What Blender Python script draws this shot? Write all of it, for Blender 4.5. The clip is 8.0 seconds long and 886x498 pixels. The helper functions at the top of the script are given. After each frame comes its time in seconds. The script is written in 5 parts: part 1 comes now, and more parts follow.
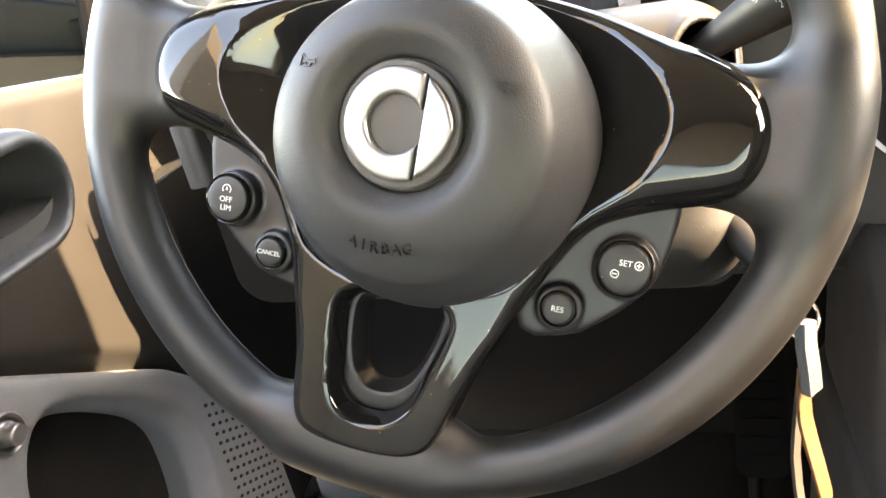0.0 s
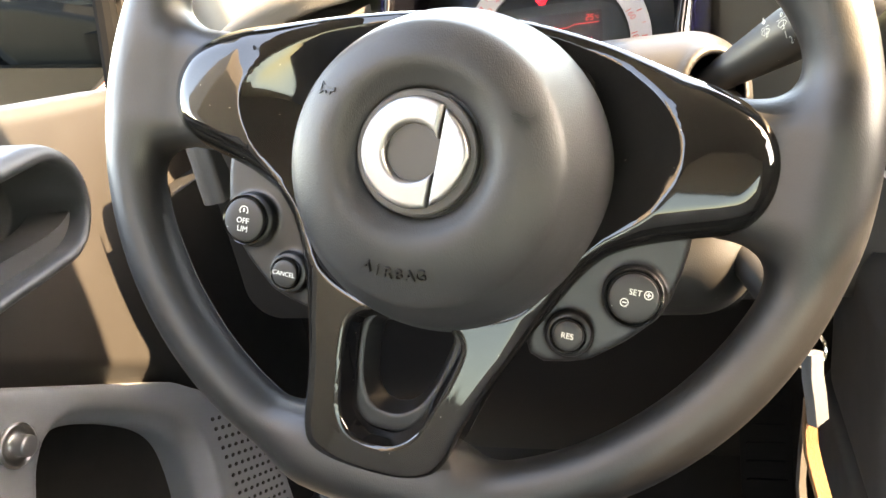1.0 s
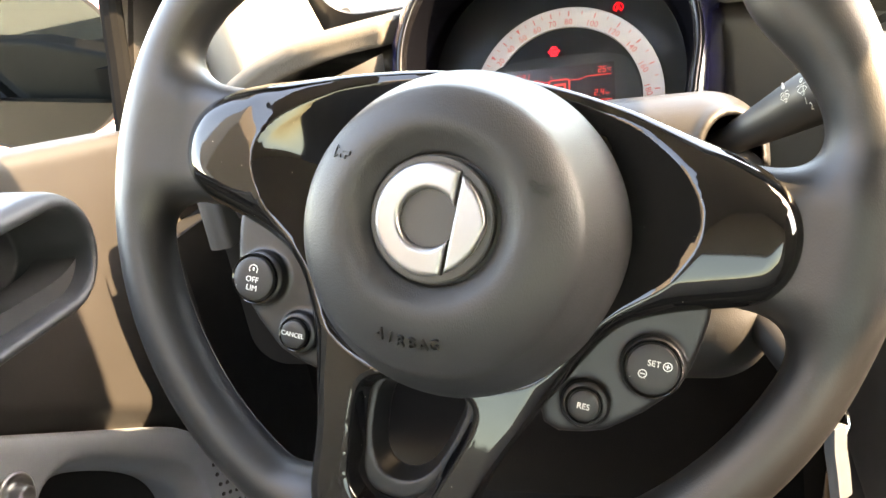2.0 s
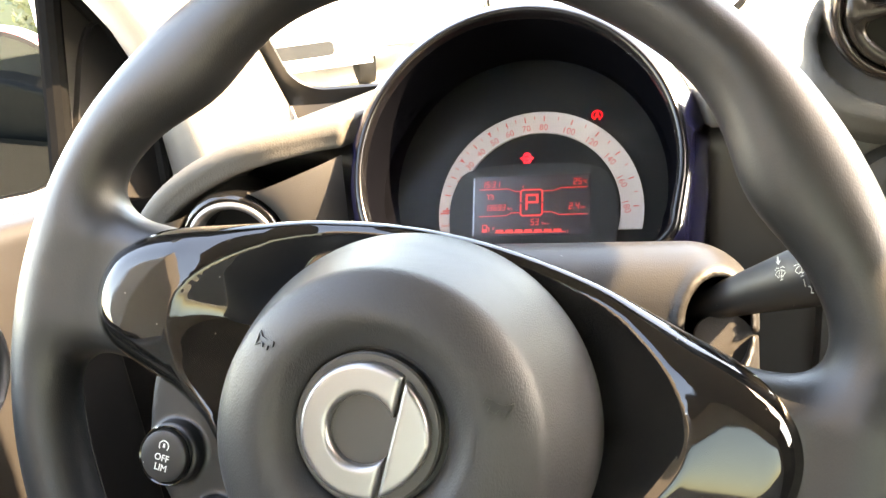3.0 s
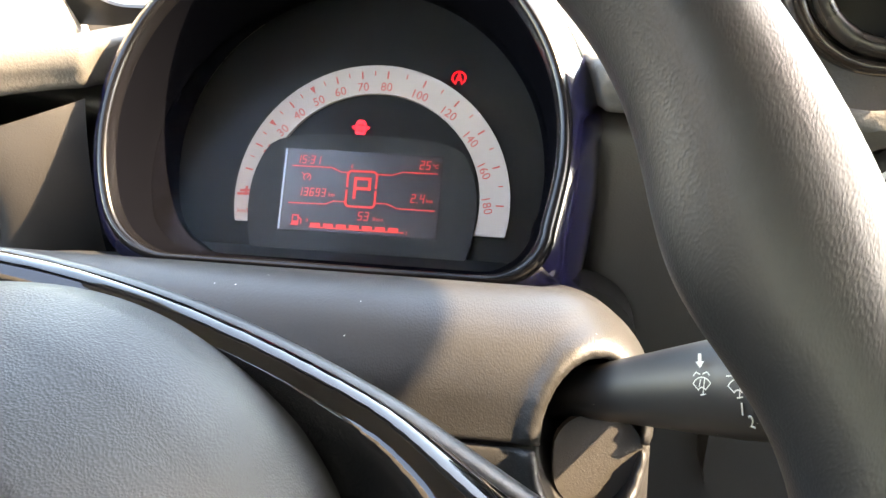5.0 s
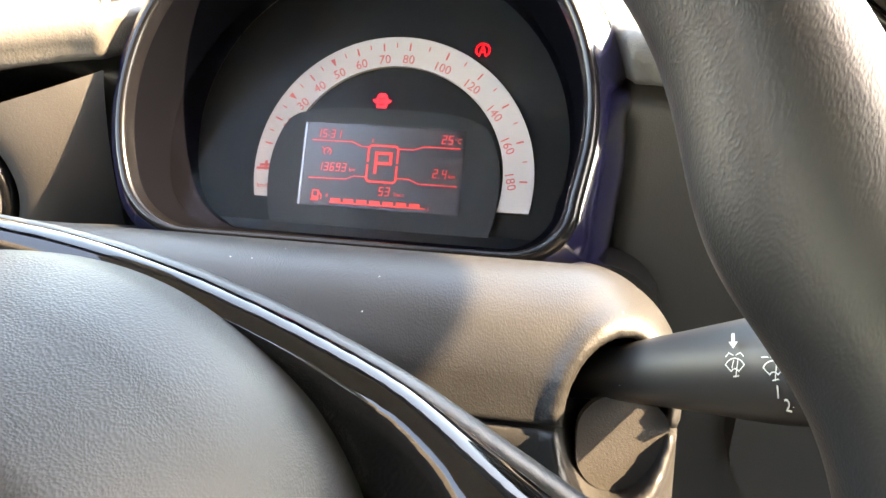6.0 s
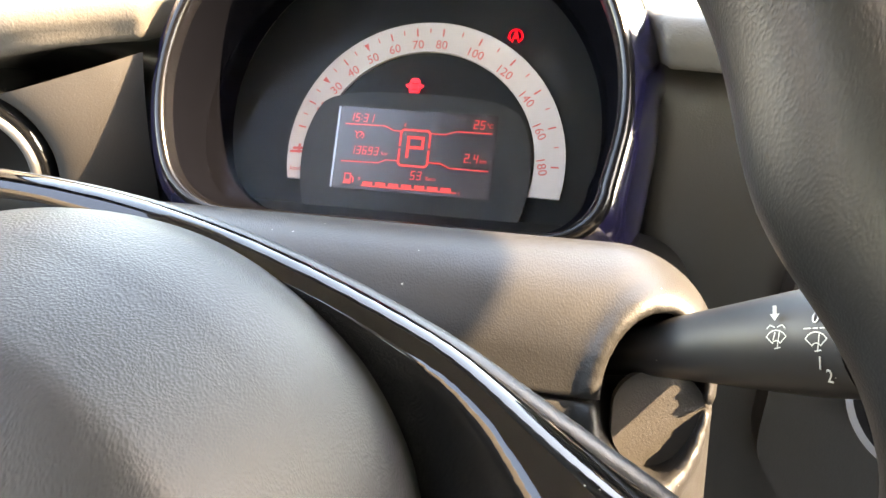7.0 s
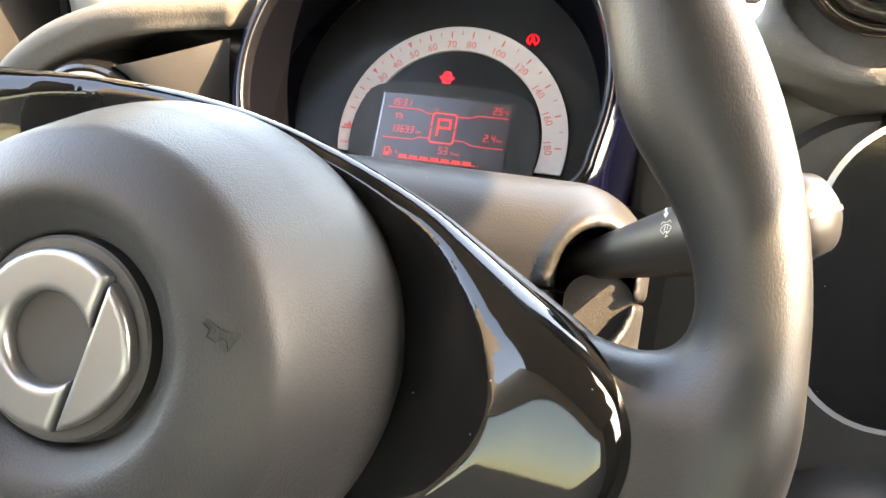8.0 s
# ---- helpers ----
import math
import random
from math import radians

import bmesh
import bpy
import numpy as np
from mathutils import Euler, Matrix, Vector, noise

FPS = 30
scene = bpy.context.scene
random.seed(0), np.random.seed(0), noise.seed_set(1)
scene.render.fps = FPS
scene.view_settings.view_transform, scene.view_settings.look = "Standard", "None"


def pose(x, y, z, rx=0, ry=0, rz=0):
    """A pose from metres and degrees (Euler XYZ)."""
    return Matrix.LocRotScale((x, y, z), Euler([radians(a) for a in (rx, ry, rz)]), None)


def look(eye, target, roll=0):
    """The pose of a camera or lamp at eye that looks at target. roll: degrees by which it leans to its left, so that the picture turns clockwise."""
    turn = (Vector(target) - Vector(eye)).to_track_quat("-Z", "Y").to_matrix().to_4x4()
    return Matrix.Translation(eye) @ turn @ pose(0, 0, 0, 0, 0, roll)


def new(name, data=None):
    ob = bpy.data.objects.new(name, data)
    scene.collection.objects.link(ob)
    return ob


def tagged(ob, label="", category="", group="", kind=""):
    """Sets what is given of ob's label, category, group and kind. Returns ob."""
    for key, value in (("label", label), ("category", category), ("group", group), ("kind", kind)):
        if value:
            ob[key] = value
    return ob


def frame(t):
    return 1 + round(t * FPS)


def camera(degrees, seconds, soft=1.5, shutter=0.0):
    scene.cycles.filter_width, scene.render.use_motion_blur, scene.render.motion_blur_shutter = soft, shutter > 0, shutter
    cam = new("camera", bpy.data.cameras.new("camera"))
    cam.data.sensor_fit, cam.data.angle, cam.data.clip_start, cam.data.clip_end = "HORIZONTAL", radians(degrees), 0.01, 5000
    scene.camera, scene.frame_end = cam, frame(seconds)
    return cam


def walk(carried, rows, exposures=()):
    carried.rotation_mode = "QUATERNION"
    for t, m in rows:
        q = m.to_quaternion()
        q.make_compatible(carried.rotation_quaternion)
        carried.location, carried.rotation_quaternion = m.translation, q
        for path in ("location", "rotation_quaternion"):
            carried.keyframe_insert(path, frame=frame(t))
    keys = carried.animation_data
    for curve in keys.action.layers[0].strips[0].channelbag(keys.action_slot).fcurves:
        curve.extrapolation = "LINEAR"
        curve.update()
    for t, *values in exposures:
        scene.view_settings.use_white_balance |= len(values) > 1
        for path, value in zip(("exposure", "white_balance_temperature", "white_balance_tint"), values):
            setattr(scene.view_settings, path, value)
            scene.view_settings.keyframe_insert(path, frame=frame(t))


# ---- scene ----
# ---------------------------------------------------------------- camera
cam = camera(60.0, 8.0)
PATH = [
    (0, 0.0902, 0.0607, 1.1930, 63.298, 10.460, 13.417),
    (0.5, 0.0893, 0.0580, 1.1991, 63.675, 9.945, 13.922),
    (1, 0.0890, 0.0572, 1.2004, 64.512, 9.676, 14.259),
    (1.2, 0.0874, 0.0569, 1.2016, 64.531, 9.609, 14.516),
    (2.3, 0.0831, 0.0817, 1.2263, 68.068, 8.751, 14.764),
    (2.5, 0.0866, 0.0944, 1.2394, 68.650, 8.470, 14.469),
    (3, 0.0819, 0.1367, 1.2482, 69.121, 6.333, 13.884),
    (3.5, 0.0829, 0.1784, 1.2423, 68.596, 2.646, 11.797),
    (4, 0.0881, 0.2057, 1.2481, 69.750, 1.939, 9.779),
    (4.5, 0.0935, 0.2574, 1.2344, 67.892, 0.138, 7.548),
    (5, 0.0895, 0.2849, 1.2187, 65.224, -0.834, 7.576),
    (5.2, 0.0904, 0.2919, 1.2134, 63.946, -0.488, 8.074),
    (6.3, 0.0879, 0.2896, 1.2146, 63.684, -0.546, 9.483),
    (6.5, 0.0868, 0.2875, 1.2150, 63.644, -0.469, 9.561),
    (7, 0.0841, 0.2845, 1.2093, 63.480, -0.645, 10.880),
    (7.5, 0.0840, 0.2518, 1.2128, 64.081, -1.168, 13.298),
    (8, 0.1220, 0.2043, 1.2073, 65.651, -2.109, 15.867),

]
EXPOSURES = [(0.0, 6.08, 10800, 16), (2.5, 5.73, 10300, 16), (3.5, 5.54, 9600, 15), (4.5, 5.2, 8600, 14), (5.0, 5.5, 9000, 14), (6.5, 5.75, 9700, 15), (7.5, 5.75, 9900, 16), (8.0, 5.61, 9900, 16)]
walk(cam, [(t, pose(x, y, z, rx, ry, rz)) for t, x, y, z, rx, ry, rz in PATH], EXPOSURES)

# ---------------------------------------------------------------- light
SUN_TO = Vector((0.72, 0.06, 0.63)).normalized()      # from the car towards the sun
world = bpy.data.worlds.new("sky")
scene.world = world
world.use_nodes = True
wn = world.node_tree.nodes
sky = wn.new("ShaderNodeTexSky")
sky.sky_type, sky.sun_disc = "NISHITA", False
sky.sun_elevation = math.asin(SUN_TO.z)
sky.sun_rotation = math.atan2(SUN_TO.x, SUN_TO.y)
world.node_tree.links.new(sky.outputs[0], wn["Background"].inputs[0])
wn["Background"].inputs[1].default_value = 0.11
sun = new("sun", bpy.data.lights.new("sun", "SUN"))
sun.data.energy, sun.data.angle, sun.data.color = 1.4, radians(0.5), (1.0, 0.88, 0.72)
sun.matrix_world = look(SUN_TO * 20, (0, 0, 0))



# ---------------------------------------------------------------- materials
def material(name, colour, rough=0.5, metal=0.0, grain=0.0, grain_size=1.0, blotch=0.12, blotch_size=40.0, coat=0.0, specks=0.0,
             emit=None, emit_strength=0.0, spec=0.5, cells=False):
    """A surface with grain (relief, grain_size in mm), soft blotches of colour and gloss, and dust specks."""
    m = bpy.data.materials.new(name)
    m.use_nodes = True
    t = m.node_tree
    n, ln = t.nodes, t.links
    b = n["Principled BSDF"]
    b.inputs["Roughness"].default_value = rough
    b.inputs["Metallic"].default_value = metal
    b.inputs["Specular IOR Level"].default_value = spec
    b.inputs["Coat Weight"].default_value = coat
    b.inputs["Coat Roughness"].default_value = 0.04
    co = n.new("ShaderNodeTexCoord")
    src = co.outputs["Object"]
    no = n.new("ShaderNodeTexNoise")
    no.inputs["Scale"].default_value = blotch_size
    no.inputs["Detail"].default_value = 6
    ln.new(src, no.inputs["Vector"])
    mix = n.new("ShaderNodeMix")
    mix.data_type = "RGBA"
    c = Vector(colour)
    mix.inputs["A"].default_value = (*(c * (1 - blotch)), 1)
    mix.inputs["B"].default_value = (*(c * (1 + blotch)), 1)
    ln.new(no.outputs["Fac"], mix.inputs["Factor"])
    out = mix.outputs["Result"]
    if specks:
        v = n.new("ShaderNodeTexVoronoi")
        v.inputs["Scale"].default_value = 260
        ln.new(src, v.inputs["Vector"])
        n2 = n.new("ShaderNodeTexNoise")
        n2.inputs["Scale"].default_value = 60
        ln.new(src, n2.inputs["Vector"])
        r = n.new("ShaderNodeMath")
        r.operation = "LESS_THAN"
        r.inputs[1].default_value = 0.055
        ln.new(v.outputs["Distance"], r.inputs[0])
        g = n.new("ShaderNodeMath")
        g.operation = "GREATER_THAN"
        g.inputs[1].default_value = 1.0 - specks
        ln.new(v.outputs["Color"], g.inputs[0])
        mul = n.new("ShaderNodeMath")
        mul.operation = "MULTIPLY"
        ln.new(r.outputs[0], mul.inputs[0])
        ln.new(g.outputs[0], mul.inputs[1])
        m2 = n.new("ShaderNodeMix")
        m2.data_type = "RGBA"
        m2.inputs["B"].default_value = (0.5, 0.48, 0.44, 1)
        ln.new(mul.outputs[0], m2.inputs["Factor"])
        ln.new(out, m2.inputs["A"])
        out = m2.outputs["Result"]
    ln.new(out, b.inputs["Base Color"])
    rr = n.new("ShaderNodeMapRange")
    rr.inputs["To Min"].default_value = max(0.02, rough * 0.82)
    rr.inputs["To Max"].default_value = min(1.0, rough * 1.18)
    ln.new(no.outputs["Fac"], rr.inputs["Value"])
    ln.new(rr.outputs[0], b.inputs["Roughness"])
    if grain:
        if cells:
            g1 = n.new("ShaderNodeTexVoronoi")
            g1.feature = "SMOOTH_F1"
            g1.inputs["Scale"].default_value = 1000.0 / grain_size
            g1.inputs["Smoothness"].default_value = 0.6
            hgt = g1.outputs["Distance"]
        else:
            g1 = n.new("ShaderNodeTexNoise")
            g1.inputs["Scale"].default_value = 1000.0 / grain_size
            g1.inputs["Detail"].default_value = 3
            hgt = g1.outputs["Fac"]
        if cells:
            # skin creases run along the wheel's upright, a little wavy
            wv = n.new("ShaderNodeTexNoise")
            wv.inputs["Scale"].default_value = 90
            ln.new(src, wv.inputs["Vector"])
            ws = n.new("ShaderNodeVectorMath")
            ws.operation = "SCALE"
            ws.inputs["Scale"].default_value = 0.004
            ln.new(wv.outputs["Color"], ws.inputs[0])
            wa = n.new("ShaderNodeVectorMath")
            ln.new(src, wa.inputs[0])
            ln.new(ws.outputs[0], wa.inputs[1])
            st = n.new("ShaderNodeVectorMath")
            st.operation = "MULTIPLY"
            st.inputs[1].default_value = (1.5, 0.62, 1.2)
            ln.new(wa.outputs[0], st.inputs[0])
            ln.new(st.outputs[0], g1.inputs["Vector"])
        else:
            ln.new(src, g1.inputs["Vector"])
        bp = n.new("ShaderNodeBump")
        bp.inputs["Strength"].default_value = grain
        bp.inputs["Distance"].default_value = grain_size * 0.0004
        ln.new(hgt, bp.inputs["Height"])
        ln.new(bp.outputs[0], b.inputs["Normal"])
    if emit:
        b.inputs["Emission Color"].default_value = (*emit, 1)
        b.inputs["Emission Strength"].default_value = emit_strength
    return m


def glass(name, tint=(0.95, 0.97, 0.96), rough=0.0, gloss=0.02):
    m = bpy.data.materials.new(name)
    m.use_nodes = True
    t = m.node_tree
    n, ln = t.nodes, t.links
    n.remove(n["Principled BSDF"])
    tr = n.new("ShaderNodeBsdfTransparent")
    tr.inputs[0].default_value = (*tint, 1)
    gl = n.new("ShaderNodeBsdfGlossy")
    gl.inputs["Roughness"].default_value = rough
    fr = n.new("ShaderNodeLayerWeight")
    pw = n.new("ShaderNodeMath")
    pw.operation, pw.inputs[1].default_value = "POWER", 4.0
    ln.new(fr.outputs["Facing"], pw.inputs[0])
    mr = n.new("ShaderNodeMapRange")
    mr.inputs["To Min"].default_value, mr.inputs["To Max"].default_value = gloss, 0.5
    ln.new(pw.outputs[0], mr.inputs["Value"])
    mx = n.new("ShaderNodeMixShader")
    ln.new(mr.outputs[0], mx.inputs[0])
    ln.new(tr.outputs[0], mx.inputs[1])
    ln.new(gl.outputs[0], mx.inputs[2])
    ln.new(mx.outputs[0], n["Material Output"].inputs[0])
    return m


M_COVER = material("grained airbag plastic", (0.0190, 0.0198, 0.0210), 0.45, grain=0.36, grain_size=0.65, spec=0.32, cells=True)
# smoother cover plastic, its colour darkened to paint the shading of raised signs
M_EMBOSS = material("smooth airbag plastic darkened as relief shade", (0.009, 0.009, 0.009), 0.4, spec=0.4)
M_RIM = material("grained rim skin", (0.0055, 0.0058, 0.0062), 0.44, grain=0.21, grain_size=0.65, spec=0.5, cells=True)
M_PIANO = material("piano black", (0.004, 0.004, 0.004), 0.05, specks=0.27, spec=0.5)
M_BUTTON = material("soft button rubber", (0.011, 0.011, 0.011), 0.45, spec=0.4, grain=0.15, grain_size=0.4, specks=0.30)
M_PANEL = material("satin control panel", (0.0075, 0.0075, 0.008), 0.42, grain=0.2, grain_size=0.5)
M_SILVER = material("satin silver", (0.23, 0.232, 0.236), 0.34, metal=0.85, grain=0.05, grain_size=0.3, blotch=0.04)
M_CHROME = material("chrome", (0.8, 0.8, 0.8), 0.08, metal=1.0, blotch=0.03)
M_EMB = material("emblem ground", (0.030, 0.030, 0.0285), 0.45, grain=0.2, grain_size=0.5)
M_PRINT = material("worn pale print", (0.36, 0.36, 0.32), 0.5, blotch=0.15, blotch_size=900)
M_WHITE = material("white print", (0.6, 0.6, 0.57), 0.5, blotch=0.05)
M_COWL = material("grained cowl plastic", (0.017, 0.0166, 0.016), 0.43, spec=0.36, grain=0.26, grain_size=0.7, specks=0.24, cells=True)
M_DARK = material("dark dash plastic", (0.030, 0.0275, 0.0255), 0.46, grain=0.4, grain_size=0.9)
M_DASH = material("light grey dash fabric", (0.070, 0.066, 0.060), 0.8, grain=0.6, grain_size=1.2, spec=0.2)
M_DOOR = material("brown grey door plastic", (0.0128, 0.0116, 0.0109), 0.6, grain=0.5, grain_size=0.8, spec=0.3)
M_DOORLOW = material("grey pocket plastic", (0.115, 0.125, 0.135), 0.5, grain=0.4, grain_size=0.8)
M_BLUE = material("deep blue paint", (0.004, 0.004, 0.015), 0.15, coat=0.6, specks=0.12)
M_VELVET = material("matt black hood", (0.0016, 0.0017, 0.0024), 0.9, spec=0.0)
M_SAIL = material("dark grey sail plastic", (0.022, 0.020, 0.018), 0.6, grain=0.4, grain_size=0.8)
# also fills some recesses, where its black stands in for shade
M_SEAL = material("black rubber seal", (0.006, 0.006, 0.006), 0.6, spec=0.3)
M_WINSEAL = material("matt window seal", (0.005, 0.005, 0.005), 0.95, spec=0.0)
M_LIP = material("satin black lip", (0.003, 0.003, 0.0035), 0.2, spec=0.25)
M_SCREEN = material("dark screen glass", (0.002, 0.002, 0.0022), 0.08, specks=0.14, spec=0.3)
M_REDPAINT = material("red car paint", (0.35, 0.02, 0.02), 0.2, coat=1.0)
# reflectance cut so that bright surroundings come back as a dark reflection
M_MIRROR = material("mirror glass darkened for its reflection", (0.07, 0.08, 0.08), 0.02, metal=1.0, blotch=0.02)
M_DUSTY = material("dusty lock plastic", (0.026, 0.023, 0.0195), 0.8, grain=0.5, grain_size=0.6, blotch=0.4, blotch_size=300, specks=0.55)
M_CONE = material("satin vent surround", (0.022, 0.0205, 0.019), 0.5, grain=0.3, grain_size=0.8, spec=0.3)
M_DIAL = material("dial face", (0.0098, 0.0097, 0.0094), 0.5, grain=0.1, grain_size=0.4, spec=0.08)
M_BAND = material("pale scale band", (0.40, 0.345, 0.31), 0.5, blotch=0.04, spec=0.2)
M_RED = material("red print", (0.45, 0.06, 0.05), 0.5)
M_LED = material("red lamp", (0.3, 0.0, 0.0), 0.4, emit=(1.0, 0.0, 0.012), emit_strength=0.05)
M_GLYPH = material("lit red glyph", (0.3, 0.0, 0.0), 0.4, emit=(1.0, 0.05, 0.03), emit_strength=0.020)
M_LCD = material("display ground", (0.026, 0.019, 0.020), 0.25)
M_GROUND = material("pale concrete", (0.6, 0.54, 0.46), 0.9, grain=0.5, grain_size=20, blotch_size=0.4)
M_CAR = material("white car paint", (0.85, 0.85, 0.84), 0.3)
M_TYRE = material("tyre rubber", (0.006, 0.006, 0.006), 0.9, spec=0.1)
M_CARGLASS = material("green car glass", (0.015, 0.026, 0.022), 0.4, spec=0.15)
M_LEAF = material("hedge leaf", (0.018, 0.030, 0.009), 0.7, blotch=0.5, blotch_size=2.5)
M_LINER = material("grey headliner", (0.24, 0.228, 0.21), 0.9, grain=0.4, grain_size=1.5)
M_PILLAR = material("grey pillar trim", (0.11, 0.10, 0.088), 0.85, grain=0.4, grain_size=1.2, spec=0.2)
M_GLASS = glass("window glass")
M_TINT = glass("rear glass", (0.6, 0.62, 0.6))
M_LENS = glass("dial lens", (0.97, 0.97, 0.97), 0.10, 0.0025)
M_FRIT = material("black glass border", (0.008, 0.008, 0.008), 0.3)
M_LCDFRAME = material("grey display surround", (0.024, 0.0243, 0.0232), 0.5, grain=0.15, grain_size=0.4, spec=0.12)
M_SPOKE = material("satin vent spoke", (0.012, 0.010, 0.0085), 0.28, spec=0.35, grain=0.1, grain_size=0.4)
M_BRONZE = material("bronze black gloss", (0.012, 0.009, 0.007), 0.16, specks=0.05)
M_HANDLE = material("dark grey handle plastic", (0.022, 0.024, 0.027), 0.5, grain=0.4, grain_size=0.8, spec=0.3)
M_CONSOLE = material("blue grey console plastic", (0.06, 0.066, 0.074), 0.42, grain=0.3, grain_size=0.8)
M_POST = material("galvanised fence post", (0.45, 0.46, 0.46), 0.5, metal=0.3)
# made pale so that unseen surfaces behind the camera brighten the rim
M_REAR = material("pale light-bouncing rear trim", (0.42, 0.385, 0.345), 0.9, grain=0.4, grain_size=1.5)
M_CAP = material("satin end cap", (0.02, 0.02, 0.021), 0.30, blotch=0.03, spec=0.2)
M_CARPET = material("black carpet", (0.022, 0.020, 0.019), 0.95, grain=0.6, grain_size=2.5, spec=0.1)
M_LAMP = material("red tail lamp", (0.4, 0.02, 0.01), 0.2, coat=1.0)
M_STRAP = material("tan leather strap", (0.10, 0.050, 0.022), 0.6, grain=0.4, grain_size=1.5)


# ---------------------------------------------------------------- mesh tools
def link(name, me, mat, parent=None, label="", smooth=True):
    if smooth:
        me.polygons.foreach_set("use_smooth", [True] * len(me.polygons))
    me.materials.append(mat)
    ob = new(name, me)
    if parent is not None:
        ob.parent = parent
    if label:
        ob["label"] = label
    return ob


def part(name, bm, mat, parent=None, label="", smooth=False, angle=35):
    """Links a bmesh as one mesh object, with edges sharper than angle left sharp."""
    me = bpy.data.meshes.new(name)
    bmesh.ops.recalc_face_normals(bm, faces=bm.faces[:])
    if smooth:
        for e in bm.edges:
            if len(e.link_faces) == 2:
                e.smooth = e.calc_face_angle(0) < radians(angle)
    bm.to_mesh(me)
    bm.free()
    return link(name, me, mat, parent, label, smooth)


def empty(name, m, **tags):
    ob = new(name)
    ob.matrix_world = m
    ob.empty_display_size = 0.05
    return tagged(ob, **tags)


def nets(name, fn, lo, hi, step, even=2):
    """The surface fn = 0 (negative inside) between lo and hi, as a mesh of quads."""
    n = [int(math.ceil((b - a) / step)) + 1 for a, b in zip(lo, hi)]
    ax = [lo[i] + step * np.arange(n[i]) for i in range(3)]
    f = fn(*np.meshgrid(*ax, indexing="ij", sparse=True))
    f = np.broadcast_to(f, n)
    cell = tuple(k - 1 for k in n)
    acc, cnt = np.zeros(cell + (3,), np.float32), np.zeros(cell, np.float32)
    for a in range(3):
        o = [i for i in range(3) if i != a]
        for p in (0, 1):
            for q in (0, 1):
                sa = [None] * 3
                sa[a], sa[o[0]], sa[o[1]] = slice(0, -1), slice(p, n[o[0]] - 1 + p), slice(q, n[o[1]] - 1 + q)
                sb = list(sa)
                sb[a] = slice(1, None)
                fa, fb = f[tuple(sa)], f[tuple(sb)]
                cross = (fa < 0) != (fb < 0)
                k = np.where(cross, fa / np.where(cross, fa - fb, 1), 0)
                acc[..., a] += k
                acc[..., o[0]] += p * cross
                acc[..., o[1]] += q * cross
                cnt += cross
    live = cnt > 0
    idx = np.full(cell, -1)
    idx[live] = np.arange(live.sum())
    ijk = np.argwhere(live)
    verts = np.array(lo) + (ijk + acc[live] / cnt[live][:, None]) * step
    quads = []
    for a in range(3):
        b, c = (a + 1) % 3, (a + 2) % 3
        sl0 = [slice(None)] * 3
        sl1 = [slice(None)] * 3
        sl0[a], sl1[a] = slice(0, -1), slice(1, None)
        s0, s1 = f[tuple(sl0)] < 0, f[tuple(sl1)] < 0
        e = np.argwhere(s0 != s1)
        e = e[(e[:, b] > 0) & (e[:, c] > 0) & (e[:, b] < n[b] - 1) & (e[:, c] < n[c] - 1)]
        ub, uc = np.eye(3, dtype=int)[b], np.eye(3, dtype=int)[c]
        four = [idx[tuple(k.T)] for k in (e - ub - uc, e - uc, e, e - ub)]
        q = np.stack(four, 1)
        flip = ~s0[tuple(e.T)]
        q[flip] = q[flip][:, ::-1]
        quads.append(q)
    quads = np.concatenate(quads)
    # even out the cells' small steps without shrinking the form
    a, b = quads.ravel(), np.roll(quads, -1, 1).ravel()
    deg = np.maximum(np.bincount(a, minlength=len(verts)) + np.bincount(b, minlength=len(verts)), 1)[:, None]
    for k in (0.5, -0.52) * even:
        mean = np.stack([np.bincount(a, verts[b, i], len(verts)) + np.bincount(b, verts[a, i], len(verts)) for i in range(3)], 1) / deg
        verts = verts + k * (mean - verts)
    me = bpy.data.meshes.new(name)
    me.from_pydata(verts.tolist(), [], quads.tolist())
    me.update()
    return me


def curve_round(pts, n=3):
    """A closed outline made smooth by cutting its corners."""
    p = np.array(pts, float)
    for _ in range(n):
        q = np.roll(p, -1, 0)
        p = np.stack([0.75 * p + 0.25 * q, 0.25 * p + 0.75 * q], 1).reshape(-1, 2)
    return p


def poly_field(p, u, v):
    """Signed distance from the closed outline p over the grid u, v (negative inside)."""
    u, v = np.broadcast_arrays(u, v)
    d, ins = np.full(u.shape, 1e9), np.zeros(u.shape, bool)
    for (x0, y0), (x1, y1) in zip(p, np.roll(p, -1, 0)):
        ex, ey = x1 - x0, y1 - y0
        t = np.clip(((u - x0) * ex + (v - y0) * ey) / (ex * ex + ey * ey + 1e-18), 0, 1)
        d = np.minimum(d, (u - x0 - t * ex) ** 2 + (v - y0 - t * ey) ** 2)
        if y0 != y1:
            ins ^= ((y0 > v) != (y1 > v)) & (u < ex * (v - y0) / ey + x0)
    return np.where(ins, -1, 1) * np.sqrt(d)


def smin(a, b, k):
    h = np.clip(0.5 + 0.5 * (b - a) / k, 0, 1)
    return b + (a - b) * h - k * h * (1 - h)


def rbox(x, y, z, c, h, r):
    qx, qy, qz = (np.abs(p - o) - (e - r) for p, o, e in zip((x, y, z), c, h))
    return np.sqrt(np.maximum(qx, 0) ** 2 + np.maximum(qy, 0) ** 2 + np.maximum(qz, 0) ** 2) + np.minimum(np.maximum(np.maximum(qx, qy), qz), 0) - r


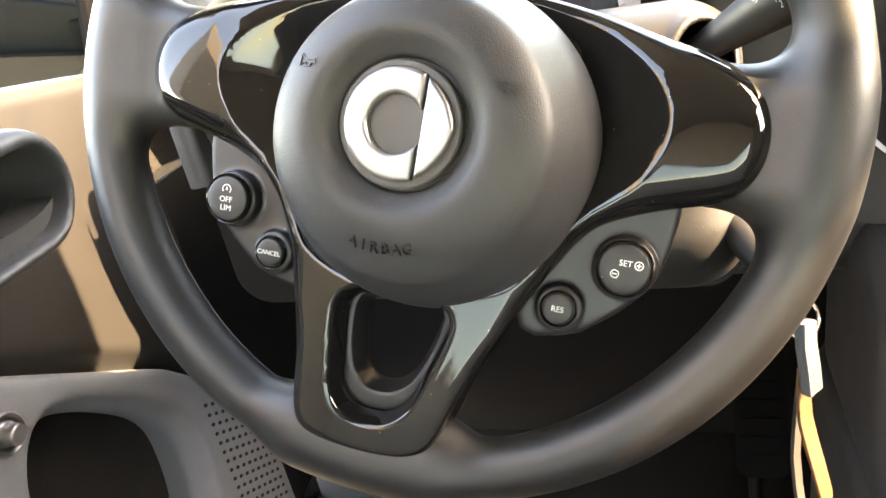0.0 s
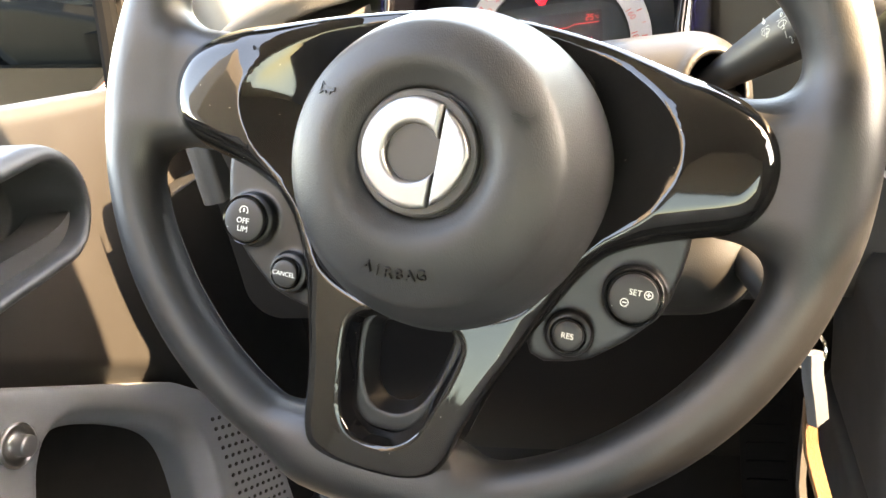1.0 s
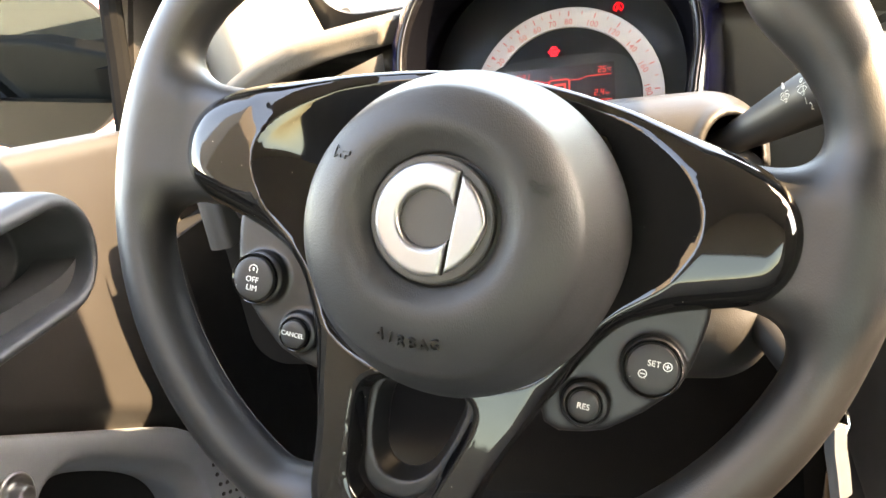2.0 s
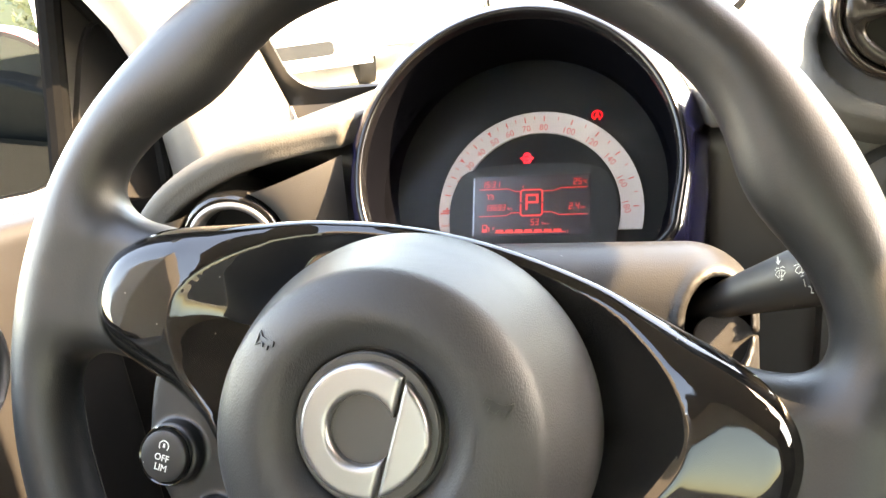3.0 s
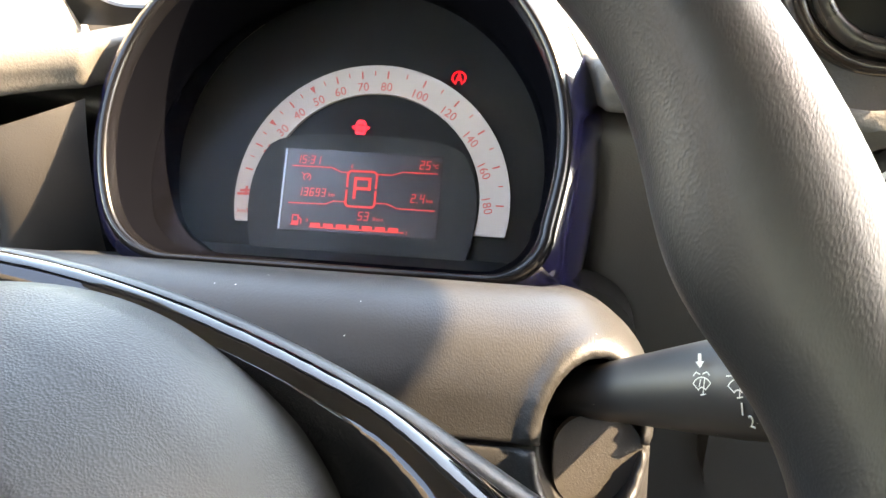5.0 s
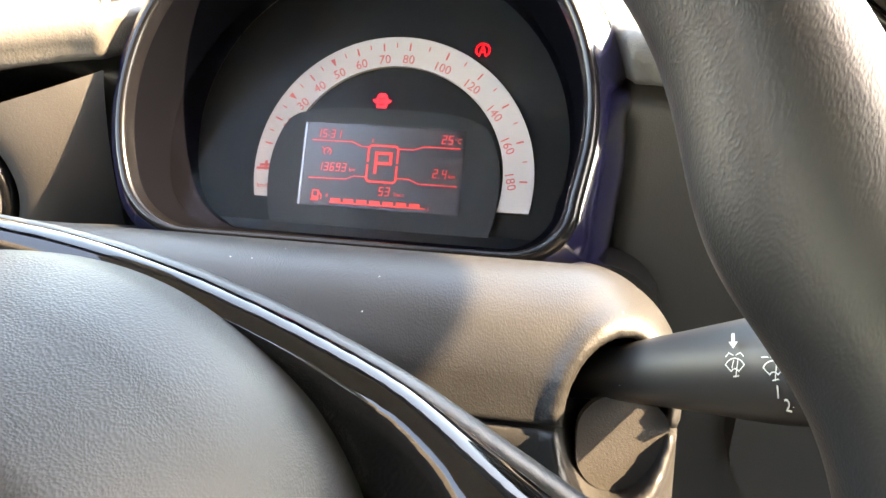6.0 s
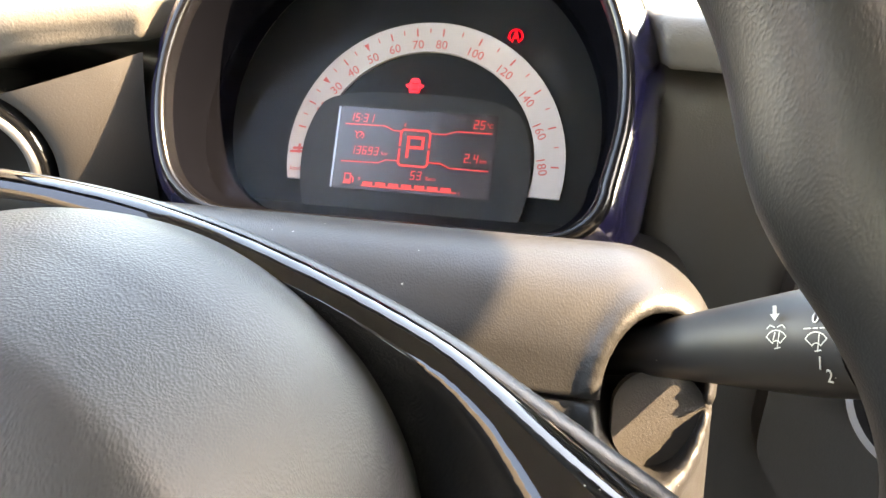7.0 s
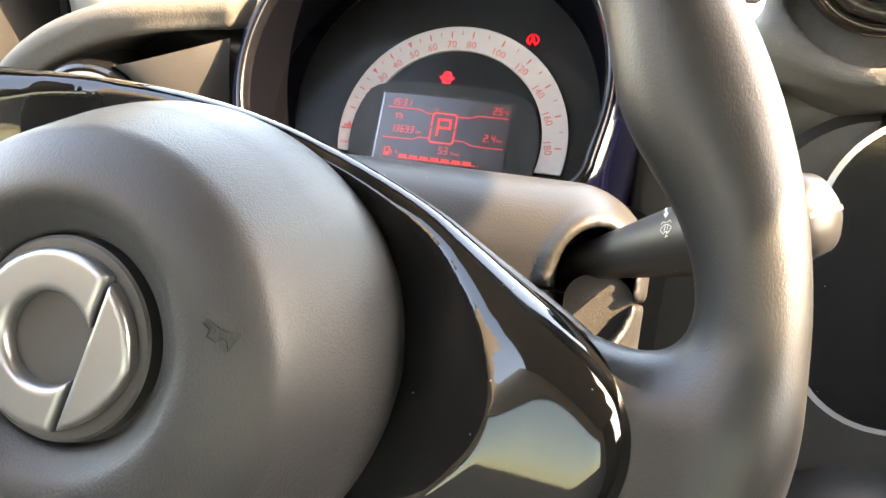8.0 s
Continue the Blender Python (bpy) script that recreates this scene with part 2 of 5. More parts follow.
def slab(d2, w, lo, hi, r):
    """An outline's field d2 given thickness from lo to hi, with edges rounded by r."""
    a, b = d2 + r, np.abs(w - (lo + hi) / 2) - (hi - lo) / 2 + r
    return np.sqrt(np.maximum(a, 0) ** 2 + np.maximum(b, 0) ** 2) + np.minimum(np.maximum(a, b), 0) - r


def prism(pts, z0, z1, bevel=0.0, seg=2):
    """An outline in x, y drawn up from z0 to z1, its upper edge rounded."""
    bm = bmesh.new()
    a = [bm.verts.new((x, y, z0)) for x, y in pts]
    b = [bm.verts.new((x, y, z1)) for x, y in pts]
    k = len(pts)
    bm.faces.new(a[::-1])
    top = bm.faces.new(b)
    for i in range(k):
        bm.faces.new((a[i], a[(i + 1) % k], b[(i + 1) % k], b[i]))
    if bevel:
        bmesh.ops.bevel(bm, geom=list(top.edges), offset=bevel, segments=seg, affect="EDGES", clamp_overlap=True)
    return bm


def lathe(profile, n=96, shift=None):
    """A profile of (radius, height) turned about the z axis; shift(r, z) moves a ring's centre."""
    bm = bmesh.new()
    rings = []
    for r, z in profile:
        sx, sy = shift(r, z) if shift else (0, 0)
        if r < 1e-6:
            rings.append([bm.verts.new((sx, sy, z))])
        else:
            rings.append([bm.verts.new((sx + r * math.cos(2 * math.pi * i / n), sy + r * math.sin(2 * math.pi * i / n), z)) for i in range(n)])
    for p, q in zip(rings, rings[1:]):
        for i in range(n):
            j = (i + 1) % n
            if len(p) == 1:
                bm.faces.new((p[0], q[i], q[j]))
            elif len(q) == 1:
                bm.faces.new((p[i], q[0], p[j]))
            else:
                bm.faces.new((p[i], q[i], q[j], p[j]))
    return bm


def lerp_profile(pts, n=6):
    """Points of a smooth line through pts."""
    p = [Vector((*q, 0)) for q in pts]
    out = []
    for i in range(len(p) - 1):
        a, b, c, d = p[max(i - 1, 0)], p[i], p[i + 1], p[min(i + 2, len(p) - 1)]
        for k in range(n):
            t = k / n
            v = 0.5 * ((2 * b) + (c - a) * t + (2 * a - 5 * b + 4 * c - d) * t * t + (3 * b - a - 3 * c + d) * t ** 3)
            out.append((v.x, v.y))
    out.append((p[-1].x, p[-1].y))
    return out


def lettering(name, text, size, mat, parent, m, depth=0.0002, align="CENTER", shear=0.0, label=""):
    cu = bpy.data.curves.new(name, "FONT")
    cu.body, cu.size, cu.extrude, cu.shear = text, size, depth, shear
    cu.align_x, cu.align_y = align, "CENTER"
    cu.resolution_u = 3
    tmp = bpy.data.objects.new("tmp", cu)
    me = bpy.data.meshes.new_from_object(tmp)
    bpy.data.objects.remove(tmp)
    ob = link(name, me, mat, parent, label, smooth=False)
    ob.matrix_local = m
    return ob


def frame_of(o, x, y):
    x, y = Vector(x).normalized(), Vector(y)
    z = x.cross(y).normalized()
    y = z.cross(x)
    m = Matrix((x, y, z)).transposed().to_4x4()
    m.translation = o
    return m


def box(bm, lo, hi):
    c = [bm.verts.new((x, y, z)) for x in (lo[0], hi[0]) for y in (lo[1], hi[1]) for z in (lo[2], hi[2])]
    for f in ((0, 1, 3, 2), (4, 6, 7, 5), (0, 4, 5, 1), (2, 3, 7, 6), (0, 2, 6, 4), (1, 5, 7, 3)):
        bm.faces.new([c[i] for i in f])
    return bm


# ---------------------------------------------------------------- steering wheel
WHEEL = frame_of((-0.0099, 0.3339, 1.1069), (0.97359, -0.08437, -0.21215), (0.22824, 0.38177, 0.89563))
wheel = empty("steering_wheel", WHEEL, label="black three-spoke car steering wheel with gloss black trim, turned slightly", category="steering wheel")
RC = (-0.0050, 0.0096, -0.052)
RIM_IN, RIM_OUT, RIM_DEEP = 0.1553, 0.1828, 0.0148


def mirrored(half):
    return [(x, y) for x, y in half] + [(-x, y) for x, y in half[::-1] if x > 1e-6]


def lean(p):
    """The lower spoke leans a little from the wheel's middle line."""
    return [(x + (0.14 * (y + 0.06) if y < -0.06 else 0.0), y) for x, y in p]


def tips(p, left, right):
    """The ends of the cross spokes drawn out by left and right."""
    return [(x + (right if x > 0 else -left) * min(1, max(0, (abs(x) - 0.07) / 0.06)), y) if y > -0.03 else (x, y) for x, y in p]


TRIM = [(0.0, 0.0690), (0.03, 0.0670), (0.06, 0.0618), (0.0755, 0.0572), (0.093, 0.0517), (0.109, 0.0470), (0.1235, 0.0414), (0.1345, 0.0335),
        (0.1402, 0.0225), (0.1415, 0.012), (0.1398, 0.001), (0.1340, -0.0085), (0.124, -0.0135), (0.110, -0.0175), (0.0890, -0.0248), (0.0745, -0.0335),
        (0.061, -0.0565), (0.0515, -0.079), (0.0440, -0.100), (0.0395, -0.120), (0.0370, -0.136), (0.0310, -0.147), (0.018, -0.1515), (0.0, -0.1525)]
CREASE = [(0.0, 0.0615), (0.030, 0.0605), (0.047, 0.0572), (0.0645, 0.0514), (0.082, 0.0420), (0.0935, 0.0315), (0.1000, 0.0200), (0.1003, 0.008),
          (0.0945, -0.0050), (0.0865, -0.0175), (0.073, -0.0320), (0.050, -0.060), (0.025, -0.071), (0.0, -0.072)]
HOLE = [(0.0, -0.078), (0.025, -0.078), (0.0235, -0.095), (0.0195, -0.112), (0.0165, -0.125), (0.009, -0.1325), (0.0, -0.1335)]
HOLE_IN = [(0.0, -0.080), (0.0185, -0.080), (0.0175, -0.095), (0.0140, -0.110), (0.0100, -0.117), (0.005, -0.1205), (0.0, -0.1213)]


def rim_field(u, v, w):
    du, dv = u - RC[0], v - RC[1]
    r = np.hypot(du, dv)
    a = np.degrees(np.abs(np.arctan2(du, dv)))
    ri = RIM_IN + 0.001 * np.exp(-(a / 22) ** 2) - 0.0115 * np.exp(-((a - 49.5) / 11.5) ** 2) - 0.002 * np.exp(-((a - 130) / 25) ** 2)
    rc, ha = (ri + RIM_OUT) / 2, (RIM_OUT - ri) / 2
    k = np.hypot((r - rc) / ha, (w - RC[2]) / RIM_DEEP)
    d = (k - 1) * np.minimum(ha, RIM_DEEP)
    for s in (-1, 1):
        d = smin(d, rbox(u, v, w, (s * 0.130, 0.0145, -0.059), (0.033, 0.030, 0.0155), 0.013), 0.024)
    d = smin(d, rbox(u, v, w, (-0.012, -0.151, -0.057), (0.045, 0.016, 0.015), 0.012), 0.022)
    return d


link("rim", nets("rim", rim_field, (-0.198, -0.190, -0.078), (0.190, 0.202, -0.028), 0.0018), M_RIM, wheel, "black grained leather-look rim with thumb grips")


def rim_seam(s):
    """The mould line on the inner side of the rim."""
    pts = []
    for i in range(25):
        a = 108 + 60 * i / 24
        ri = RIM_IN - 0.0115 * math.exp(-((a - 49.5) / 11.5) ** 2) - 0.002 * math.exp(-((a - 130) / 25) ** 2)
        rc, ha = (ri + RIM_OUT) / 2, (RIM_OUT - ri) / 2
        r = rc - ha * math.cos(radians(34)) - 0.0001
        pts.append((RC[0] + s * r * math.sin(radians(a)), RC[1] + r * math.cos(radians(a)), RC[2] - RIM_DEEP * math.sin(radians(34))))
    bm = bmesh.new()
    rings = [[bm.verts.new(Vector(p) + Vector((0.0006 * math.cos(k) * p[0] / 0.17, 0.0006 * math.cos(k) * p[1] / 0.17, 0.0006 * math.sin(k)))) for k in (0, 1.57, 3.14, 4.71)] for p in pts]
    for a, b in zip(rings, rings[1:]):
        for k in range(4):
            bm.faces.new((a[k], a[(k + 1) % 4], b[(k + 1) % 4], b[k]))
    part("rim_seam", bm, M_RIM, wheel, "thin mould line on the rim", smooth=True, angle=100)


rim_seam(-1)
rim_seam(1)


def trim_field(u, v, w):
    d2 = poly_field(curve_round(tips(lean(mirrored(TRIM)), 0.0070, 0.0020), 4), u, v)
    dc = poly_field(curve_round(tips(lean(mirrored(CREASE)), 0.0040, 0.0), 4), u, v)
    dh = poly_field(curve_round(lean(mirrored(HOLE)), 4), u, v)
    k, q = np.clip((0.112 - np.abs(u)) / 0.060, 0, 1), np.clip((v - 0.004) / 0.046, 0, 1)
    front = -0.0345 - 0.0235 * k * k * (3 - 2 * k) * q * q * (3 - 2 * q)
    # the cross spokes are rounded towards their ends, the driver's door side more
    end = np.clip((np.abs(u) - 0.075) / 0.075, 0, 1)
    front = front - end ** 2 * np.where(u < 0, 0.0055, 0.0030) - np.clip(end * 3, 0, 1) * np.where(u < 0, 0.0036, 0.0016) * ((v - 0.014) / 0.030) ** 2
    low = np.clip((v + 0.085) / 0.05, 0, 1)
    d = slab(d2, w, -0.070, front, np.minimum(0.0045 + 0.0095 * low, (front + 0.070) * 0.48))
    carve = np.maximum(dc, -(w - front + 0.0007 - 0.62 * dc))
    d = -smin(-d, np.maximum(carve, -0.062 - w), 0.0022)
    return np.maximum(d, -(dh - np.clip(w + 0.046, 0, 0.0115) * 0.35))


link("spoke_trim", nets("spoke_trim", trim_field, (-0.158, -0.162, -0.074), (0.152, 0.074, -0.030), 0.0011, 8), M_PIANO, wheel,
     "piano black spoke trim with dust and creased edge")


def back_field(u, v, w):
    d2 = poly_field(curve_round(tips(lean(mirrored(TRIM)), 0.0070, 0.0020), 4), u, v)
    dh = poly_field(curve_round(lean(mirrored(HOLE)), 4), u, v)
    return np.maximum(slab(d2 + 0.0004, w, -0.077, -0.0675, 0.004), -dh)


link("spoke_back", nets("spoke_back", back_field, (-0.158, -0.162, -0.086), (0.152, 0.074, -0.060), 0.0018), M_RIM, wheel, "black grained back of the spokes")


def insert_field(u, v, w):
    a = poly_field(curve_round(lean(mirrored([(x * 1.08, y) for x, y in HOLE])), 2), u, v)
    b = poly_field(curve_round(lean(mirrored(HOLE_IN)), 2), u, v)
    return np.maximum(slab(a, w, -0.062, -0.0475, 0.001), -(b - np.clip(w + 0.060, 0, 0.02) * 0.3))


link("spoke_insert", nets("spoke_insert", insert_field, (-0.04, -0.145, -0.066), (0.04, -0.070, -0.042), 0.0012), M_PANEL, wheel, "matt black insert round the spoke's opening")

# airbag cover
COVER = lerp_profile([(0.0, -0.0078), (0.0259, -0.0078), (0.0264, -0.0076), (0.0267, -0.0048), (0.0277, -0.0030), (0.0306, -0.0009), (0.0345, 0.0018), (0.039, 0.0028),
                      (0.0445, 0.0019), (0.0510, -0.0004), (0.0555, -0.0029), (0.0580, -0.0052), (0.0600, -0.0088), (0.0650, -0.0197), (0.0697, -0.0310), (0.0732, -0.0440), (0.0736, -0.052), (0.0725, -0.062)], 5)
cover = part("airbag_cover", lathe(COVER, 128, lambda r, z: (0.0022 * min(1, r / 0.06), -0.0065 * max(0, min(1, (r - 0.034) / 0.034)))), M_COVER, wheel,
             "round black grained airbag cover", smooth=True, angle=60)
part("emblem_ground", lathe([(0.0256, -0.0080), (0.0256, -0.0028), (0.0248, -0.0022), (0.0, -0.0022)], 96), M_EMB, cover, "dark disc behind the emblem", smooth=True)


def emblem_ring(x, y, z):
    d = np.maximum(np.maximum(np.hypot(x, y) - 0.0226, 0.0116 - np.hypot(x + 0.0008, y)), x - 0.0090 - 0.026 * y)
    return slab(d, z, -0.0060, 0.0017, 0.0021)


def emblem_wedge(x, y, z):
    d = np.maximum(np.hypot(x + 0.0072, y - 0.0055) - 0.0305, np.hypot(x + 0.0018, y + 0.0025) - 0.0250)
    return slab(np.maximum(d, 0.0100 + 0.026 * y - x), z, -0.0060, 0.0018, 0.0016)


link("emblem_ring", nets("emblem_ring", emblem_ring, (-0.025, -0.025, -0.0045), (0.025, 0.025, 0.003), 0.00045), M_SILVER, cover, "satin silver open ring")
link("emblem_wedge", nets("emblem_wedge", emblem_wedge, (0.006, -0.025, -0.0045), (0.027, 0.025, 0.003), 0.00045), M_SILVER, cover, "satin silver pointed wedge")


def cover_z(x, y):
    r = math.hypot(x, y)
    for _ in range(12):
        r = math.hypot(x - 0.0022 * min(1, r / 0.06), y + 0.0065 * max(0, min(1, (r - 0.034) / 0.034)))
    return float(np.interp(r, [p[0] for p in COVER], [p[1] for p in COVER]))


def on_cover(a, dist, lift=0.0):
    """A frame on the cover's skin, dist from its middle in the direction a (0 is down), letters upright towards the middle."""
    def skin(b, q):
        x, y = q * math.sin(b), -q * math.cos(b)
        return Vector((x, y, cover_z(x, y)))
    p = skin(a, dist)
    up = skin(a, dist - 0.003) - skin(a, dist + 0.003)
    side = skin(a + 0.04, dist) - skin(a - 0.04, dist)
    m = frame_of(p, side, up)
    m.translation = p + m.to_3x3().col[2] * lift
    return m


# raised letters, their shading put into a darker colour
for i, ch in enumerate("AIRBAG"):
    lettering("embossed_letter", ch, 0.0066, M_EMBOSS, cover, on_cover((i - 2.5) * 0.095, 0.0492, 0.0010), 0.0009)


def horn_symbol(x, y, s):
    bm = bmesh.new()
    q = on_cover(math.atan2(x, -y), math.hypot(x, y), 0.0)
    n = q.to_3x3().col[2]
    m = frame_of(q.translation, Vector((1, -0.15, 0)) - n * n.dot(Vector((1, -0.15, 0))), Vector((0, 1, 0)))
    run = [(-0.0038, 0.0024), (-0.0022, 0.0009), (0.0, 0.0006), (0.0038, 0.0011), (0.0041, -0.0003), (0.0021, -0.0006), (0.0019, -0.0021), (-0.0004, -0.0023), (-0.0008, -0.0009), (-0.0022, -0.0009), (-0.0038, -0.0024)]
    run = [(s * p, abs(s) * q) for p, q in run][::1 if s > 0 else -1]
    k = len(run)
    rows = []
    for i in range(k):
        a, b, c = (Vector(run[q % k]) for q in (i - 1, i, i + 1))
        d = ((b - a).normalized() + (c - b).normalized()).normalized()
        e = Vector((-d.y, d.x)) * 0.00026
        rows.append([bm.verts.new(Vector((w.x, w.y, cover_z(w.x, w.y))) + n * h) for w, h in ((m @ Vector((p.x, p.y, 0)), h) for p, h in ((b - e, -0.0008), (b - e, 0.0006), (b + e, 0.0006), (b + e, -0.0008)))])
    for i in range(k):
        p, q = rows[i], rows[(i + 1) % k]
        for z in range(3):
            bm.faces.new((p[z], p[z + 1], q[z + 1], q[z]))
    return part("horn_symbol", bm, M_EMBOSS, cover, "embossed horn symbol")


horn_symbol(-0.0405, 0.0199, 1)
horn_symbol(0.0415, 0.0197, -1.08)

# control panels with buttons
PANEL = [(0.1120, -0.012), (0.1120, -0.026), (0.1075, -0.050), (0.0960, -0.0640), (0.0860, -0.0725), (0.0770, -0.0795), (0.0540, -0.0845), (0.0480, -0.070), (0.062, -0.040), (0.085, -0.016)]


def control_panel(s):
    def f(u, v, w):
        d = slab(poly_field(curve_round([(s * x, y) for x, y in PANEL], 1), u, v), w, -0.066, -0.0475, 0.003)
        d = smin(d, slab(np.hypot(u - s * 0.0933, v + 0.0453) - 0.0132, w, -0.060, -0.0405, 0.002), 0.002)
        return smin(d, slab(np.hypot(u - s * 0.0690, v + 0.0674) - 0.0102, w, -0.060, -0.0420, 0.002), 0.002)
    lo, hi = (0.040, 0.120) if s > 0 else (-0.120, -0.040)
    link("control_panel", nets("control_panel", f, (lo, -0.092, -0.070), (hi, -0.005, -0.036), 0.0011), M_PANEL, wheel, "satin black spoke control panel")


def button(name, x, y, z, r, texts, label):
    prof = lerp_profile([(0.0, 0.0012), (r * 0.6, 0.0011), (r * 0.9, 0.0006), (r * 0.98, -0.0002), (r, -0.0025), (r, -0.006)], 4)
    ob = part(name, lathe(prof, 48), M_BUTTON, wheel, label, smooth=True, angle=60)
    ob.location = (x, y, z)
    groove = part("button_ring", lathe([(r + 0.0001, -0.004), (r + 0.0004, -0.0008), (r + 0.0010, -0.0004), (r + 0.0014, -0.0012)], 48), M_PIANO, ob, "gloss ring", smooth=True)
    for txt, size, tx, ty in texts:
        lettering("button_text", txt, size, M_WHITE, ob, Matrix.Translation((tx, ty, 0.00125)), 0.0001)
    return ob


control_panel(-1)
control_panel(1)
b1 = button("button", -0.0933, -0.0453, -0.0375, 0.0108, [("OFF", 0.0039, 0, -0.0004), ("LIM", 0.0039, 0.0003, -0.0044)], "round black button reading OFF LIM")
b2 = button("button", -0.0690, -0.0674, -0.0395, 0.0068, [("CANCEL", 0.0031, 0, 0)], "small round black button reading CANCEL")
b3 = button("button", 0.0933, -0.0453, -0.0375, 0.0108, [("SET", 0.0035, 0.0004, 0.0026)], "round black button reading SET with plus and minus")
b4 = button("button", 0.0690, -0.0674, -0.0395, 0.0068, [("RES", 0.0036, 0, 0)], "small round black button reading RES")


def ring_sign(parent, x, y, r, plus):
    bm = bmesh.new()
    n = 24
    a = [[bm.verts.new((x + q * math.cos(2 * math.pi * i / n), y + q * math.sin(2 * math.pi * i / n), 0.0015)) for i in range(n)] for q in (r, r * 0.78)]
    for i in range(n):
        bm.faces.new((a[0][i], a[0][(i + 1) % n], a[1][(i + 1) % n], a[1][i]))
    t, l = r * 0.13, r * 0.52
    box(bm, (x - l, y - t, 0.0012), (x + l, y + t, 0.0015))
    if plus:
        box(bm, (x - t, y - l, 0.0012), (x + t, y + l, 0.0016))
    part("button_sign", bm, M_WHITE, parent)


ring_sign(b3, 0.0058, 0.0026, 0.0019, True)
ring_sign(b3, -0.0034, -0.0022, 0.0018, False)
bm = bmesh.new()
for i in range(14):
    a0, a1 = (radians(-40 + 260 * k / 14) for k in (i, i + 0.86))
    q = [bm.verts.new((r * math.cos(a), 0.0046 + r * math.sin(a), 0.00135)) for r, a in ((0.0024, a0), (0.0024, a1), (0.0019, a1), (0.0019, a0))]
    bm.faces.new(q)
box(bm, (-0.0004, 0.0040, 0.0012), (0.0004, 0.0056, 0.00135))
part("button_sign", bm, M_WHITE, b1)

# ---------------------------------------------------------------- instrument cluster
CLUSTER = frame_of((0.0, 0.65, 1.08), (1, 0, 0), (0.0, 0.5346, 0.8451))
cluster = empty("instrument_cluster", CLUSTER, label="round-topped instrument pod with pale speed scale and red display", category="instrument cluster")


def arch(r, bottom, n=56, cx=-0.002, cy=0.010):
    """An arch: a round top running on into a flat bottom, with a wide round corner on the door's side."""
    p = []
    f = min(0.034, r * 0.32)
    low = math.asin((bottom + f - cy) / (r - f))
    for i in range(n + 1):
        a = math.pi * -0.06 + (math.pi * 1.06 - low) * i / n
        p.append((cx + r * math.cos(a), cy + r * math.sin(a)))
    x, y = cx - (r - f) * math.cos(low), bottom + f
    for i in range(1, 13):
        a = math.pi - low + (math.pi * 0.5 + low) * i / 12
        p.append((x + f * math.cos(a), y + f * math.sin(a)))
    x = r * 0.955
    for i in range(9):
        a = 1.5 * math.pi + math.pi / 2 * i / 8
        p.append((cx + x - 0.024 + 0.024 * math.cos(a), bottom + 0.024 + 0.024 * math.sin(a)))
    return p


def loft(rings, cap=(False, False)):
    bm = bmesh.new()
    vs = [[bm.verts.new(p) for p in r] for r in rings]
    n = len(vs[0])
    for a, b in zip(vs, vs[1:]):
        for i in range(n):
            bm.faces.new((a[i], a[(i + 1) % n], b[(i + 1) % n], b[i]))
    if cap[0]:
        bm.faces.new(vs[0][::-1])
    if cap[1]:
        bm.faces.new(vs[-1])
    return bm


def arch_ring(r, bottom, z, slope=0.0, step=0.0, **k):
    """An arch at height z; step widens all that lies above the shell's notch."""
    out = []
    for x, y in arch(r, bottom, **k):
        h = min(1, max(0, (y - 0.0225) / 0.004))
        q = 1 + step / r * h * h * (3 - 2 * h)
        out.append((-0.002 + (x + 0.002) * q, 0.010 + (y - 0.010) * q, z + slope * (y - 0.01)))
    return out


part("pod_shell", loft([arch_ring(0.1205, -0.068, -0.06, step=0.003, n=160, cx=0.001), arch_ring(0.1198, -0.066, 0.0, step=0.003, n=160, cx=0.001), arch_ring(0.1180, -0.062, 0.030, step=0.003, n=160, cx=0.0), arch_ring(0.1155, -0.058, 0.046, step=0.0025, n=160, cx=-0.001),
                        arch_ring(0.1122, -0.0550, 0.0565, step=0.0015, n=160), arch_ring(0.1088, -0.0527, 0.0625, step=0.0005, n=160), arch_ring(0.1060, -0.0508, 0.0648, n=160)]), M_BLUE, cluster, "deep blue glossy pod shell", smooth=True)
part("pod_lip", loft([arch_ring(0.1060, -0.0508, 0.0645), arch_ring(0.1048, -0.0500, 0.0672), arch_ring(0.1032, -0.0490, 0.0685), arch_ring(0.1014, -0.0478, 0.0682), arch_ring(0.1000, -0.0468, 0.0660), arch_ring(0.0994, -0.0462, 0.060)]), M_LIP, cluster,
     "gloss black rounded lip", smooth=True, angle=80)
part("pod_hood", loft([arch_ring(0.0994, -0.0462, 0.060), arch_ring(0.0980, -0.0440, 0.035), arch_ring(0.0965, -0.0400, 0.012), arch_ring(0.0955, -0.0385, 0.004)]), M_VELVET, cluster, "matt black inner hood", smooth=True)
part("dial_plate", loft([arch_ring(0.0985, -0.042, -0.012), arch_ring(0.0985, -0.042, -0.002)], (True, True)), M_DIAL, cluster, "dark grey dial plate")
lens = part("dial_lens", loft([arch_ring(0.0972, -0.0425, 0.026, -0.20), arch_ring(0.0972, -0.0425, 0.0275, -0.20)], (True, True)), M_LENS, cluster, "clear sloping lens over the dial")
lens.visible_shadow = False
BC = (0.0053, -0.0055)
band = []
for i in range(49):
    a = math.pi * (-0.067 + 1.134 * i / 48)
    band.append((BC[0] + 0.0722 * math.cos(a), BC[1] + 0.0722 * math.sin(a)))
for i in range(49):
    a = math.pi * (1.085 - 1.17 * i / 48)
    band.append((BC[0] + 0.0568 * math.cos(a), BC[1] + 0.0568 * math.sin(a)))
